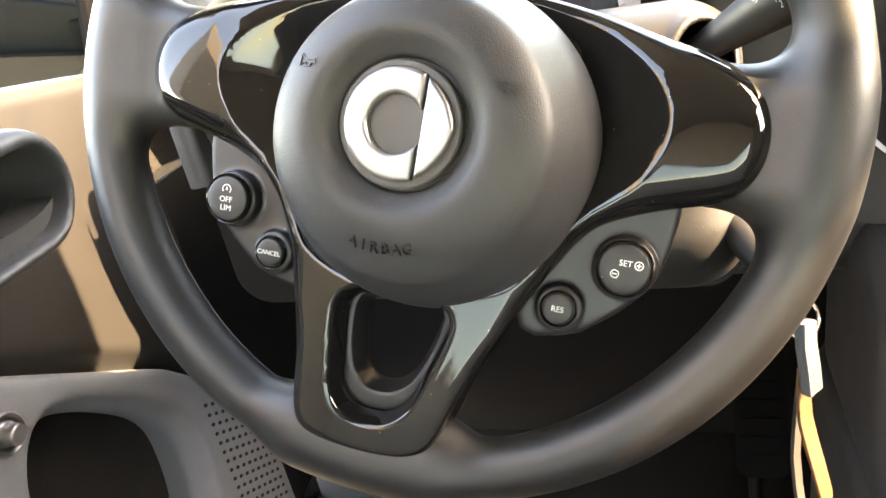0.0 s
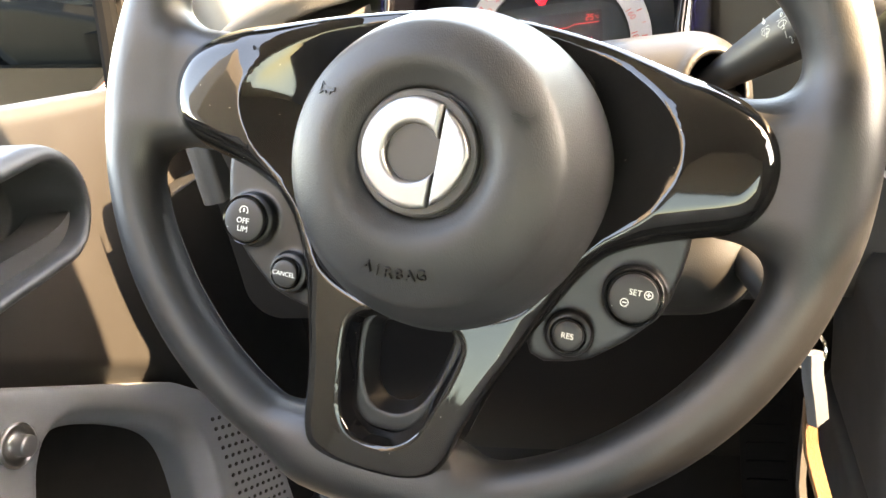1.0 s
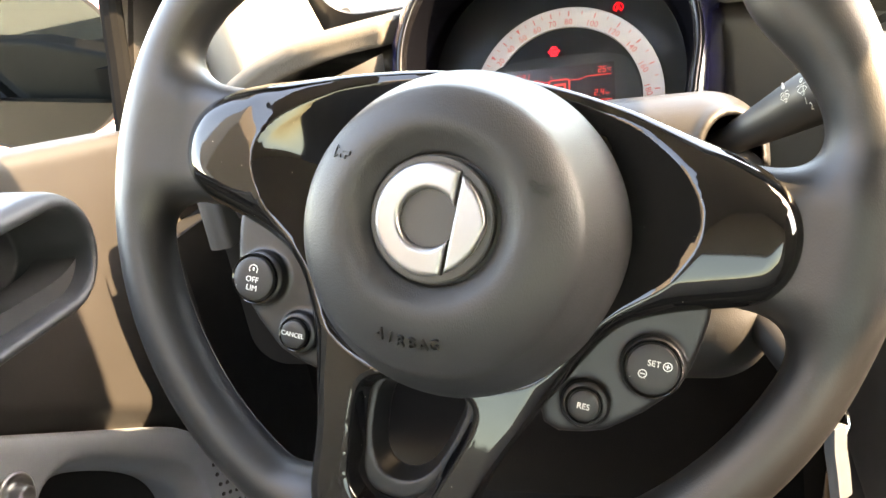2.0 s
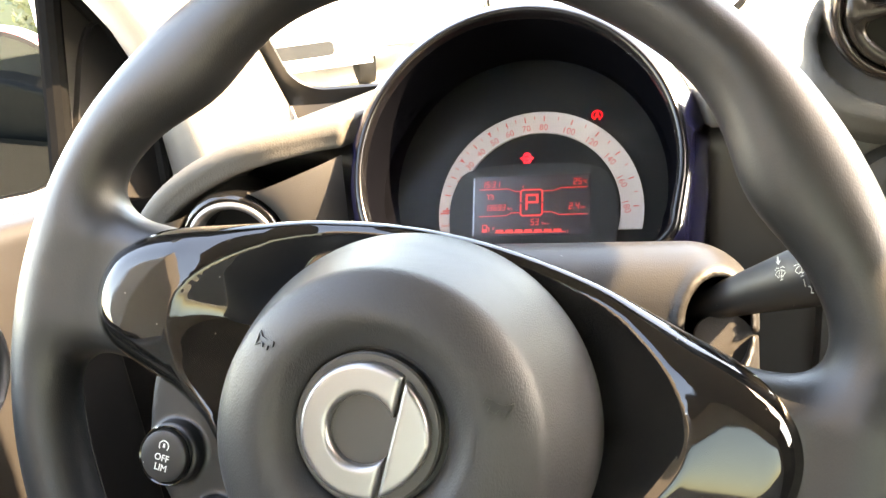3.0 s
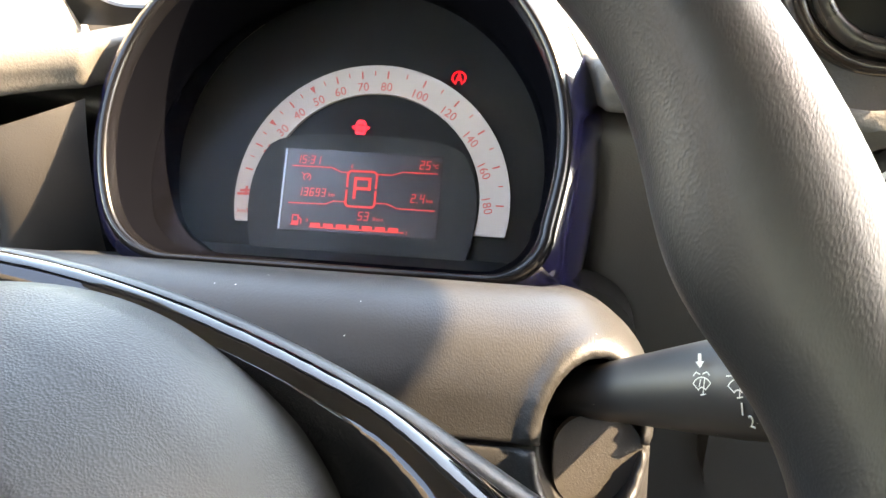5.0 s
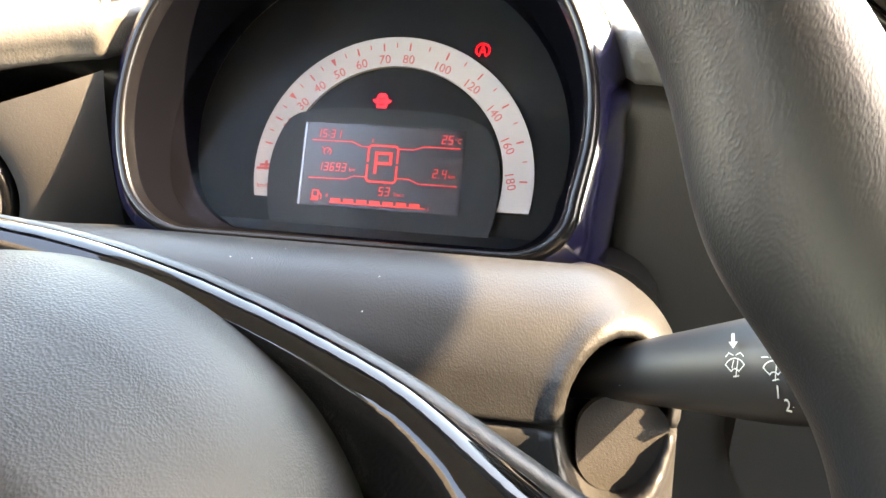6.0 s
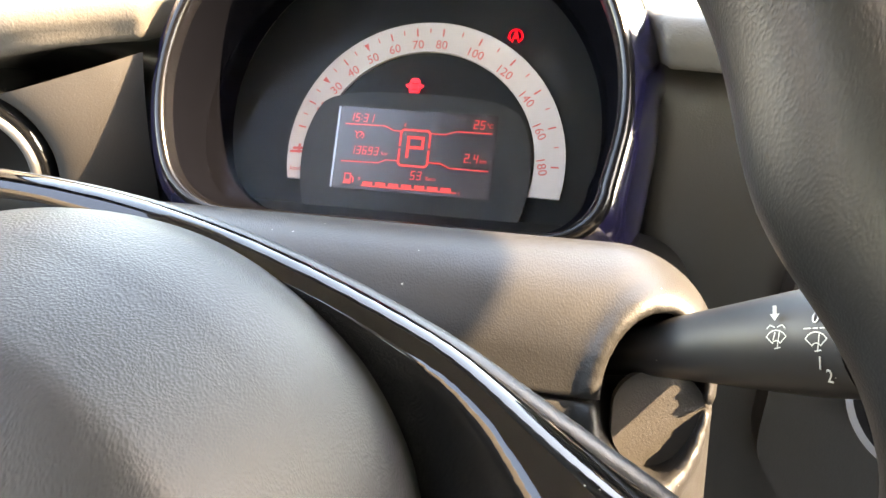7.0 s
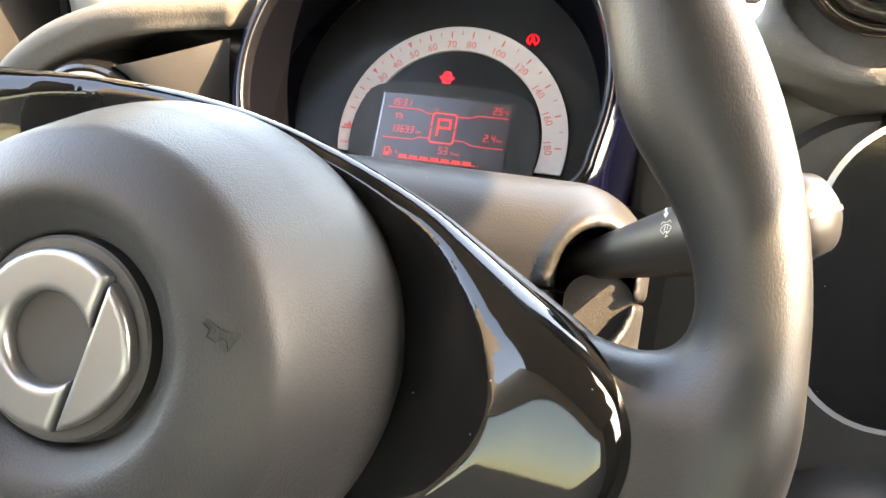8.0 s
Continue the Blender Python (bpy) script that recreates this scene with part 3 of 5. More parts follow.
scale_band = part("scale_band", prism(band, -0.002, 0.0004), M_BAND, cluster, "pale grey curved speed scale band")
for s in (10, 20, 30, 40, 50, 60, 70, 80, 100, 120, 140, 160, 180):
    a = radians(169.3 - (s - 10) * 1.178 if s <= 80 else 86.8 - (s - 80) * 0.862)
    r = 0.0603
    lettering("numeral", str(s), 0.0064, M_RED, scale_band, Matrix.Translation((BC[0] + r * math.cos(a), BC[1] + r * math.sin(a), 0.0006)) @ pose(0, 0, 0, 0, 0, (math.degrees(a) - 90) * 0.85), 0.0001)


def tick(a, r0, r1, w):
    bm = bmesh.new()
    c, s = math.cos(a), math.sin(a)
    pts = [(r0, -w), (r1, -w), (r1, w), (r0, w)]
    if w > 0.001:
        pts = [(r0, -0.0001), (r1, -w), (r1, w), (r0, 0.0001)]
    q = [(BC[0] + r * c - t * s, BC[1] + r * s + t * c) for r, t in pts]
    lo = [bm.verts.new((x, y, 0.0002)) for x, y in q]
    hi = [bm.verts.new((x, y, 0.0007)) for x, y in q]
    bm.faces.new(hi)
    for i in range(4):
        bm.faces.new((lo[i], lo[(i + 1) % 4], hi[(i + 1) % 4], hi[i]))
    return part("tick", bm, M_RED, scale_band)


for s in list(range(10, 81, 5)) + list(range(90, 181, 10)):
    a = radians(169.3 - (s - 10) * 1.178 if s <= 80 else 86.8 - (s - 80) * 0.862)
    long = s % 10 == 0 if s <= 80 else s % 20 == 0
    tick(a, 0.0650 if long else 0.0665, 0.0690, 0.0013 if s in (30, 50) else 0.00042 if long else 0.00028)

# display
display = part("display", prism([(-0.0402, -0.0242), (0.0420, -0.0242), (0.0420, 0.0189), (-0.0402, 0.0189)], -0.002, 0.0020), M_LCD, cluster, "dark rectangular display with red figures")
bez = curve_round([(-0.050, -0.046), (-0.0575, -0.028), (-0.0592, -0.004), (-0.0555, 0.012), (-0.0475, 0.0262), (0.0, 0.0287), (0.0495, 0.0262), (0.0575, 0.012), (0.0612, -0.004), (0.0595, -0.028), (0.052, -0.046)], 2)
part("display_surround", prism([tuple(p) for p in bez], -0.002, 0.0014, 0.0006), M_LCDFRAME, cluster, "dark grey rounded display surround", smooth=True)
part("display_edge", prism([(-0.0412, -0.0238), (-0.0402, -0.0238), (-0.0402, 0.0186), (-0.0412, 0.0186)], 0.001, 0.0024), M_SILVER, cluster, "light edge of the display")


def lines(name, runs, w, mat, parent, z, closed=False):
    """Flat drawn strokes."""
    bm = bmesh.new()
    for run in runs:
        for (x0, y0), (x1, y1) in zip(run, run[1:]):
            d = Vector((x1 - x0, y1 - y0)).normalized()
            n = Vector((-d.y, d.x)) * w / 2
            e = d * w / 2
            bm.faces.new([bm.verts.new((px, py, z)) for px, py in ((x0 - e.x - n.x, y0 - e.y - n.y), (x1 + e.x - n.x, y1 + e.y - n.y), (x1 + e.x + n.x, y1 + e.y + n.y), (x0 - e.x + n.x, y0 - e.y + n.y))])
    return part(name, bm, mat, parent)


def rrect(x0, y0, x1, y1, r, n=4):
    p = []
    for cx, cy, a0 in ((x1 - r, y1 - r, 0), (x0 + r, y1 - r, 90), (x0 + r, y0 + r, 180), (x1 - r, y0 + r, 270)):
        for i in range(n + 1):
            a = radians(a0 + 90 * i / n)
            p.append((cx + r * math.cos(a), cy + r * math.sin(a)))
    return p


SEGMENTS = {"a": ((0, 1), (1, 1)), "b": ((1, 1), (1, 0.5)), "c": ((1, 0.5), (1, 0)), "d": ((0, 0), (1, 0)), "e": ((0, 0.5), (0, 0)), "f": ((0, 1), (0, 0.5)), "g": ((0, 0.5), (1, 0.5))}
DIGITS = {"1": "bc", "2": "abged", "3": "abgcd", "4": "fgbc", "5": "afgcd", "6": "afgedc", "9": "abcdfg"}


def figures(text, h, x, y):
    """Slanted figures made of straight bars, h high, about x, y."""
    w, runs, at = h * 0.46, [], 0.0
    for ch in text:
        if ch in ":.":
            for q in ((0.28, 0.72) if ch == ":" else (0.0,)):
                runs.append([(at, q * h), (at + 0.0001, q * h + 0.0001)])
            at += h * 0.30
            continue
        for seg in DIGITS[ch]:
            (x0, y0), (x1, y1) = SEGMENTS[seg]
            runs.append([(at + w * (0.06 + 0.88 * x0), h * (0.04 + 0.92 * y0)), (at + w * (0.06 + 0.88 * x1), h * (0.04 + 0.92 * y1))])
        at += h * 0.74
    at -= h * 0.28
    return lines("figure", [[(px - at / 2 + x + 0.12 * (py - h / 2), py - h / 2 + y) for px, py in run] for run in runs], h * 0.115, M_GLYPH, display, 0.00225)


def unit(text, size, x, y):
    lettering("unit", text, size, M_GLYPH, display, Matrix.Translation((x, y, 0.0022)), 0.00005, "CENTER", shear=0.1)


figures("15:31", 0.0042, -0.0284, 0.0134)
figures("25", 0.0044, 0.0330, 0.0137)
unit("\u00b0C", 0.0032, 0.0382, 0.0132)
figures("13693", 0.0042, -0.0250, -0.0037)
unit("km", 0.0029, -0.0145, -0.0046)
figures("2.4", 0.0044, 0.0305, -0.0039)
unit("km", 0.0029, 0.0366, -0.0049)
figures("53", 0.0044, 0.0032, -0.0147)
unit("%eco", 0.0027, 0.0108, -0.0159)
unit("E", 0.0026, -0.0052, 0.0110)
unit("0", 0.0028, -0.0262, -0.0187)
unit("1", 0.0028, 0.0262, -0.0221)
lines("gear_letter", [[(-0.0026, -0.0052), (-0.0026, 0.0048), (0.0050, 0.0048), (0.0050, -0.0004), (-0.0026, -0.0004)]], 0.0016, M_GLYPH, display, 0.00225)
ring_up = [p for p in rrect(-0.0068, -0.0100, 0.0084, 0.0086, 0.0020) if p[1] > 0.001]
ring_low = [p for p in rrect(-0.0068, -0.0100, 0.0084, 0.0086, 0.0020) if p[1] < 0.001]
lines("figure_frame", [[(0.0084, 0.0004)] + ring_up + [(-0.0068, 0.0004)], [(-0.0068, -0.0018)] + ring_low + [(0.0084, -0.0018)]], 0.0011, M_GLYPH, display, 0.00225)
lines("divider", [[(-0.0366, 0.0097), (-0.0158, 0.0098), (-0.0105, 0.0077), (-0.0070, 0.0077)], [(0.0090, 0.0075), (0.0162, 0.0075), (0.0216, 0.0094), (0.0395, 0.0095)]], 0.0006, M_GLYPH, display, 0.00225)
lines("divider", [[(-0.0366, -0.0100), (-0.0172, -0.0096), (-0.0132, -0.0078), (-0.0070, -0.0078)], [(0.0090, -0.0076), (0.0149, -0.0076), (0.0202, -0.0097), (0.0395, -0.0098)]], 0.0006, M_GLYPH, display, 0.00225)
for i in range(7):
    x = -0.0232 + i * 0.0068
    lines("level_bar", [[(x, -0.0207), (x + 0.0034, -0.0207)]], 0.0019, M_GLYPH, display, 0.00225)
lines("level_line", [[(-0.0244, -0.0220), (0.0245, -0.0220)]], 0.0007, M_GLYPH, display, 0.00222)
lines("fuel_sign", [[(-0.0338, -0.0212), (-0.0338, -0.0163), (-0.0308, -0.0163), (-0.0308, -0.0212), (-0.0342, -0.0212)], [(-0.0338, -0.0196), (-0.0308, -0.0196)], [(-0.0338, -0.0204), (-0.0308, -0.0204)], [(-0.0308, -0.0172), (-0.0292, -0.0184), (-0.0292, -0.0205)]], 0.0007, M_GLYPH, display, 0.00225)
dial = [(-0.0283 + 0.0019 * math.cos(radians(k)), 0.0040 + 0.0019 * math.sin(radians(k))) for k in range(-50, 231, 20)]
lines("trip_sign", [dial, [(-0.0283, 0.0036), (-0.0272, 0.0052)], [(-0.0312, 0.0062), (-0.0300, 0.0052)]], 0.0005, M_GLYPH, display, 0.00225)

# warning lights
DX0, DY0 = -0.003, 0.0325
bm = bmesh.new()
body = [(-0.0026, -0.0038), (0.0026, -0.0038), (0.0030, -0.0014), (0.0046, -0.0006), (0.0049, 0.0006), (0.0031, 0.0008), (0.0024, 0.0030), (0.0014, 0.0040)]
body = body + [(-x, y) for x, y in body[:1:-1]]
bm.faces.new([bm.verts.new((x + DX0, y + DY0, 0.0004)) for x, y in body])
lamp = part("warning_light", bm, M_LED, cluster, "glowing red open-door warning light")
lines("warning_mark", [[(DX0 - 0.0015, DY0 + 0.0012), (DX0 + 0.0015, DY0 + 0.0012)], [(DX0 - 0.0009, DY0 - 0.0020), (DX0 + 0.0009, DY0 - 0.0020)]], 0.0006, M_DIAL, lamp, 0.0007)
circ = [(0.0463 + 0.0034 * math.cos(radians(k)), 0.0616 + 0.0034 * math.sin(radians(k))) for k in range(-40, 221, 15)]
lines("warning_light", [circ, [(0.0446, 0.0586), (0.0463, 0.0640), (0.0480, 0.0586)], [(0.0453, 0.0606), (0.0473, 0.0606)], [(0.0437, 0.0594), (0.0427, 0.0606)]], 0.0008, M_LED, cluster, 0.0004)["label"] = "glowing red start-stop warning light"
lines("scale_sign", [[(-0.0648, -0.0066), (-0.0575, -0.0062)], [(-0.0634, -0.0048), (-0.0585, -0.0045)], [(-0.0606, -0.0066), (-0.0606, -0.0030)]], 0.0014, M_RED, scale_band, 0.0008)
lettering("unit", "km/h", 0.0034, M_RED, scale_band, Matrix.Translation((-0.0610, -0.0155, 0.0006)), 0.0001)

# ---------------------------------------------------------------- steering column cowl and stalk
def cowl_field(x, y, z):
    yy, zz = (y - 0.478) * 0.889 - (z - 1.0755) * 0.458, (y - 0.478) * 0.458 + (z - 1.0755) * 0.889
    d = rbox(x, yy, zz, (0.0, 0.057, -0.039), (0.131, 0.077, 0.078), 0.034)
    for s in (-1, 1):
        hole = (np.sqrt(((x - s * 0.1103) / 0.0150) ** 2 + ((z - 1.0770 + 0.30 * (y - 0.47)) / 0.0240) ** 2) - 1) * 0.0150
        lip = np.sqrt((hole - 0.0022) ** 2 + d ** 2) - 0.0020
        d = smin(-smin(-d, np.maximum(hole, y - 0.55), 0.003), lip, 0.0026)
    return d


def cowl_seam(y, z):
    return (y - 0.478) * 0.458 + (z - 1.0755) * 0.889 + 0.006


cowl = empty("column_cowl", pose(0, 0, 0), label="grained dark steering column cowl with stalk openings", category="column cowl")
LOW, HIGH = (-0.140, 0.405, 0.930), (0.140, 0.625, 1.118)
link("upper_cowl", nets("upper_cowl", lambda x, y, z: np.maximum(cowl_field(x, y, z), 0.0005 - cowl_seam(y, z)), LOW, HIGH, 0.0019), M_COWL, cowl)
link("lower_cowl", nets("lower_cowl", lambda x, y, z: np.maximum(cowl_field(x, y, z) + 0.0004, 0.0005 + cowl_seam(y, z)), LOW, HIGH, 0.0019), M_COWL, cowl)
for s in (-1, 1):
    part("opening_liner", prism(rrect(-0.0115, -0.0180, 0.0150, 0.0100, 0.0110, 12), 0.0, 0.004, 0.0010), M_DUSTY, cowl, "dusty plate inside the stalk opening", smooth=True).matrix_world = \
        frame_of((s * 0.1112, 0.4745, 1.0690), (1, 0.10 * s, 0), (0, 0.40, 0.92))
    # a black plate paints the shade deep in the opening
    part("opening_back", prism(rrect(-0.015, -0.025, 0.015, 0.022, 0.010, 6), 0.0, 0.003), M_SEAL, cowl, "black plate standing in for shade inside the stalk opening").matrix_world = \
        frame_of((s * 0.1110, 0.524, 1.056), (1, 0, 0), (0, 0.1, 1))


def tube(pts, radii, n=32, cap=True):
    """A round bar along pts."""
    bm = bmesh.new()
    pts = [Vector(p) for p in pts]
    rings = []
    for i, (p, r) in enumerate(zip(pts, radii)):
        d = (pts[min(i + 1, len(pts) - 1)] - pts[max(i - 1, 0)]).normalized()
        a = d.orthogonal().normalized() if abs(d.z) > 0.95 else d.cross(Vector((0, 0, 1))).normalized()
        b = d.cross(a)
        rings.append([bm.verts.new(p + r * (a * math.cos(2 * math.pi * k / n) + b * math.sin(2 * math.pi * k / n))) for k in range(n)])
    for a, b in zip(rings, rings[1:]):
        for k in range(n):
            bm.faces.new((a[k], a[(k + 1) % n], b[(k + 1) % n], b[k]))
    if cap:
        bm.faces.new(rings[0][::-1])
        bm.faces.new(rings[-1])
    return bm


S0, S1 = Vector((0.0985, 0.491, 1.0745)), Vector((0.1765, 0.421, 1.1362))
stalk = empty("wiper_stalk", frame_of(S0, S1 - S0, (0, 0, 1)), label="black wiper stalk with white symbols and a bright end cap", category="stalk")
prof = [(-0.012, 0.0072), (0.0, 0.0075), (0.02, 0.0080), (0.045, 0.0104), (0.07, 0.0130), (0.083, 0.0134)]
part("stalk_arm", tube([(a, 0, 0) for a, r in prof], [r for a, r in prof], 40), M_BUTTON, stalk, "black tapering arm", smooth=True)
part("stalk_collar", tube([(0.0834, 0, 0), (0.0844, 0, 0), (0.095, 0, 0), (0.0975, 0, 0)], [0.0124, 0.0134, 0.0136, 0.0124]), M_BUTTON, stalk, "turning collar", smooth=True)
part("stalk_cap", tube([(0.0975, 0, 0), (0.108, 0, 0), (0.1125, 0, 0), (0.1155, 0, 0), (0.1162, 0, 0)], [0.0126, 0.0128, 0.0115, 0.0075, 0.001]), M_CAP, stalk, "bright rounded end cap", smooth=True, angle=60)
slit = [(0.102, 0.0131), (0.108, 0.0131), (0.1128, 0.0117), (0.1158, 0.0077), (0.1167, 0.0)]
bm = prism(slit + [(a, -r) for a, r in slit[-2::-1]], -0.0008, 0.0008)
bmesh.ops.rotate(bm, cent=(0, 0, 0), matrix=Matrix.Rotation(radians(90), 3, "X"), verts=bm.verts[:])
part("cap_slit", bm, M_SEAL, stalk, "dark slit across the cap")


def on_stalk(a, deg, lift=0.0003):
    """A place on the stalk's skin facing the driver: a along it, turned by deg about it."""
    r = np.interp(a, [p[0] for p in prof], [p[1] for p in prof]) + lift
    q = radians(deg)
    n = Vector((0, -math.sin(q), math.cos(q)))
    return frame_of(n * r + Vector((a, 0, 0)), (1, 0, 0.05), Vector((0, math.cos(q), math.sin(q))))


def stalk_mark(a, deg, kind):
    m = on_stalk(a, deg)
    if kind in "012":
        lettering("stalk_figure", kind, 0.0036 if kind == "0" else 0.0030, M_PRINT, stalk, m @ Matrix(((1, 0.018 * (deg + 45), 0, 0), (0, 1.0 + max(0, deg + 45) * 0.006, 0, 0), (0, 0, 1, 0), (0, 0, 0, 1))), 0.0001)
        return
    arc = [(0.0030 * math.cos(radians(k)), -0.0014 + 0.0030 * math.sin(radians(k))) for k in range(150, 29, -20)]
    low = [(0.0012 * math.cos(radians(k)), -0.0020 + 0.0012 * math.sin(radians(k))) for k in range(150, 29, -30)]
    runs = [arc, low, [arc[0], low[0]], [arc[-1], low[-1]], [(0.0002, -0.0026), (0.0009, 0.0012)], [(-0.0004, -0.0026), (0.0010, -0.0024)]]
    if kind == "wash":
        runs += [[(-0.0024, 0.0020), (-0.0016, 0.0028), (-0.0004, 0.0023)], [(0.0004, 0.0023), (0.0016, 0.0028), (0.0024, 0.0020)], [(-0.0008, -0.0006), (-0.0003, 0.0010)]]
    else:
        runs += [[(-0.0027, 0.0024), (-0.0012, 0.0024)], [(-0.0005, 0.0024), (0.0005, 0.0024)], [(0.0012, 0.0024), (0.0027, 0.0024)]]
    ob = lines("stalk_symbol", runs, 0.00026, M_PRINT, stalk, 0.0)
    ob.matrix_local = m
    if kind == "wash":
        bm = bmesh.new()
        bm.faces.new([bm.verts.new((x, y, 0.0)) for x, y in ((-0.0005, 0.0072), (0.0005, 0.0072), (0.0005, 0.0052), (-0.0005, 0.0052))])
        bm.faces.new([bm.verts.new((x, y, 0.0)) for x, y in ((-0.0013, 0.0053), (0.0013, 0.0053), (0.0, 0.0037))])
        part("stalk_symbol", bm, M_PRINT, stalk).matrix_local = on_stalk(a, deg, 0.0007)


stalk_mark(0.0680, -24, "wash")
stalk_mark(0.0780, -20, "wipe")
for a, deg, ch in ((0.0778, -40, "0"), (0.0778, 3, "1"), (0.0788, 17, "2")):
    stalk_mark(a, deg, ch)

# ---------------------------------------------------------------- dashboard
VENT_O, VENT_N = Vector((0.213, 0.587, 1.2000)), Vector((-0.08, -0.82, 0.55)).normalized()


def pod_room(x, y, z):
    """The room that the instrument pod takes up."""
    cy, cz = 0.5346 * (y - 0.65) + 0.8451 * (z - 1.08), -0.8451 * (y - 0.65) + 0.5346 * (z - 1.08)
    d = np.where(cy > 0.01, np.hypot(x + 0.002, cy - 0.01), np.abs(x + 0.002)) - 0.1195
    return np.maximum(d, -0.055 - cz)


def pad_skin(x, y, z):
    """Height over the pad's skin, which bends down in an arc at the driver's side."""
    a, b = 0.165, 0.1055
    dx, dz = np.minimum(x + 0.12, 0) / a, np.maximum(z - 1.040 + 0.06 * (y - 0.6), 0) / b
    k = np.sqrt(dx ** 2 + dz ** 2) + 1e-6
    return np.where(k < 0.4, -0.06, (k - 1) * k / np.sqrt((dx / a) ** 2 + (dz / b) ** 2 + 1e-6))


def pad_field(x, y, z):
    rear = 0.578 + 0.036 / (1 + np.exp(-(x + 0.145) / 0.014)) - 0.016 / (1 + np.exp(-(x - 0.135) / 0.012))
    f = pad_skin(x, y, z)
    e = np.maximum(rear + 0.010 - y, 0)
    roll = np.sqrt((f - 0.0025) ** 2 + e ** 2) - 0.0080
    lip = np.sqrt((f + 0.0062) ** 2 + np.maximum(e - 0.001, 0) ** 2) - 0.0042
    d = smin(roll, lip, 0.0016)
    # the swelling that carries the round vent
    px, py, pz = x - VENT_O.x, y - VENT_O.y, z - VENT_O.z
    t = px * VENT_N.x + py * VENT_N.y + pz * VENT_N.z
    r = np.sqrt(np.maximum(px ** 2 + py ** 2 + pz ** 2 - t ** 2, 0))
    d = smin(d, np.maximum(r - 0.0530 - 0.10 * np.minimum(t, 0), np.maximum(t + 0.034, -0.14 - t)), 0.020)
    d = np.maximum(d, -np.maximum(r - 0.0415, -0.050 - t))
    return np.maximum(d, -pod_room(x, y, z))


def panel_field(x, y, z):
    d = rbox(x, y, z, (0.30, 0.86, 0.99), (0.68, 0.225, 0.142), 0.02)
    d = np.maximum(d, pad_skin(x, y, z) + 0.004)
    d = np.maximum(d, -pod_room(x, y, z))
    niche = np.sqrt(((x + 0.195) / 0.115) ** 2 + ((y - 0.595) / 0.085) ** 2 + ((z - 1.078) / 0.056) ** 2) - 1
    return -smin(-d, niche * 0.06, 0.006)


dashboard = empty("dashboard", pose(0.3, 0.86, 1.0), label="dark plastic dashboard with a pale grey fabric pad on top", category="dashboard")


def under(ob, parent):
    ob.parent = parent
    ob.matrix_parent_inverse = parent.matrix_world.inverted()
    return ob


bpy.context.view_layer.update()
under(link("pad", nets("pad", pad_field, (-0.32, 0.56, 0.99), (0.95, 0.99, 1.275), 0.0030), M_DASH, None, "pale grey fabric pad with a rounded edge"), dashboard)
under(link("panel", nets("panel", panel_field, (-0.40, 0.60, 0.83), (1.0, 1.12, 1.15), 0.0055), M_DARK, None, "dark plastic front panel"), dashboard)
# flat black slab in front of the panel, painting a shaded recess
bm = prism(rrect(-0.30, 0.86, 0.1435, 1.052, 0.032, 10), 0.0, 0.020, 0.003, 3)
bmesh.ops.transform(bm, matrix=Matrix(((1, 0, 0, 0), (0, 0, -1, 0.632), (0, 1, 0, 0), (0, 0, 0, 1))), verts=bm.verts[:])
under(part("column_opening", bm, M_SEAL, None, "black rounded sheet standing in for the shaded recess round the column", smooth=True), dashboard)
bm = prism(rrect(0.186, 0.905, 0.463, 1.118, 0.050, 12), 0.0, 0.024, 0.006, 4)
bmesh.ops.transform(bm, matrix=Matrix(((1, 0, 0, 0), (0, 0, -1, 0.640), (0, 1, 0, 0), (0, 0, 0, 1))), verts=bm.verts[:])
under(part("screen_bezel", bm, M_DARK, None, "dark rounded bezel under the screen", smooth=True), dashboard)
console = empty("centre_console", pose(0.335, 0.66, 0.32), label="blue grey plastic centre console below the screen", category="console")
under(link("console_upper", nets("console_upper", lambda x, y, z: rbox(x, y, z, (0.335, 0.62, 0.80), (0.115, 0.13, 0.115), 0.05), (0.20, 0.46, 0.67), (0.47, 0.77, 0.93), 0.006), M_CONSOLE, None, "rounded upper block"), console)
under(link("console_lower", nets("console_lower", lambda x, y, z: rbox(x, y, z, (0.335, 0.68, 0.50), (0.105, 0.15, 0.185), 0.04), (0.21, 0.50, 0.30), (0.46, 0.85, 0.70), 0.006), M_CONSOLE, None, "lower block on the floor"), console)


under(part("dash_end", box(bmesh.new(), (-0.46, 0.905, 0.85), (-0.16, 0.925, 1.116)), M_DASH, None, "pale grey end of the dashboard by the pillar"), dashboard)


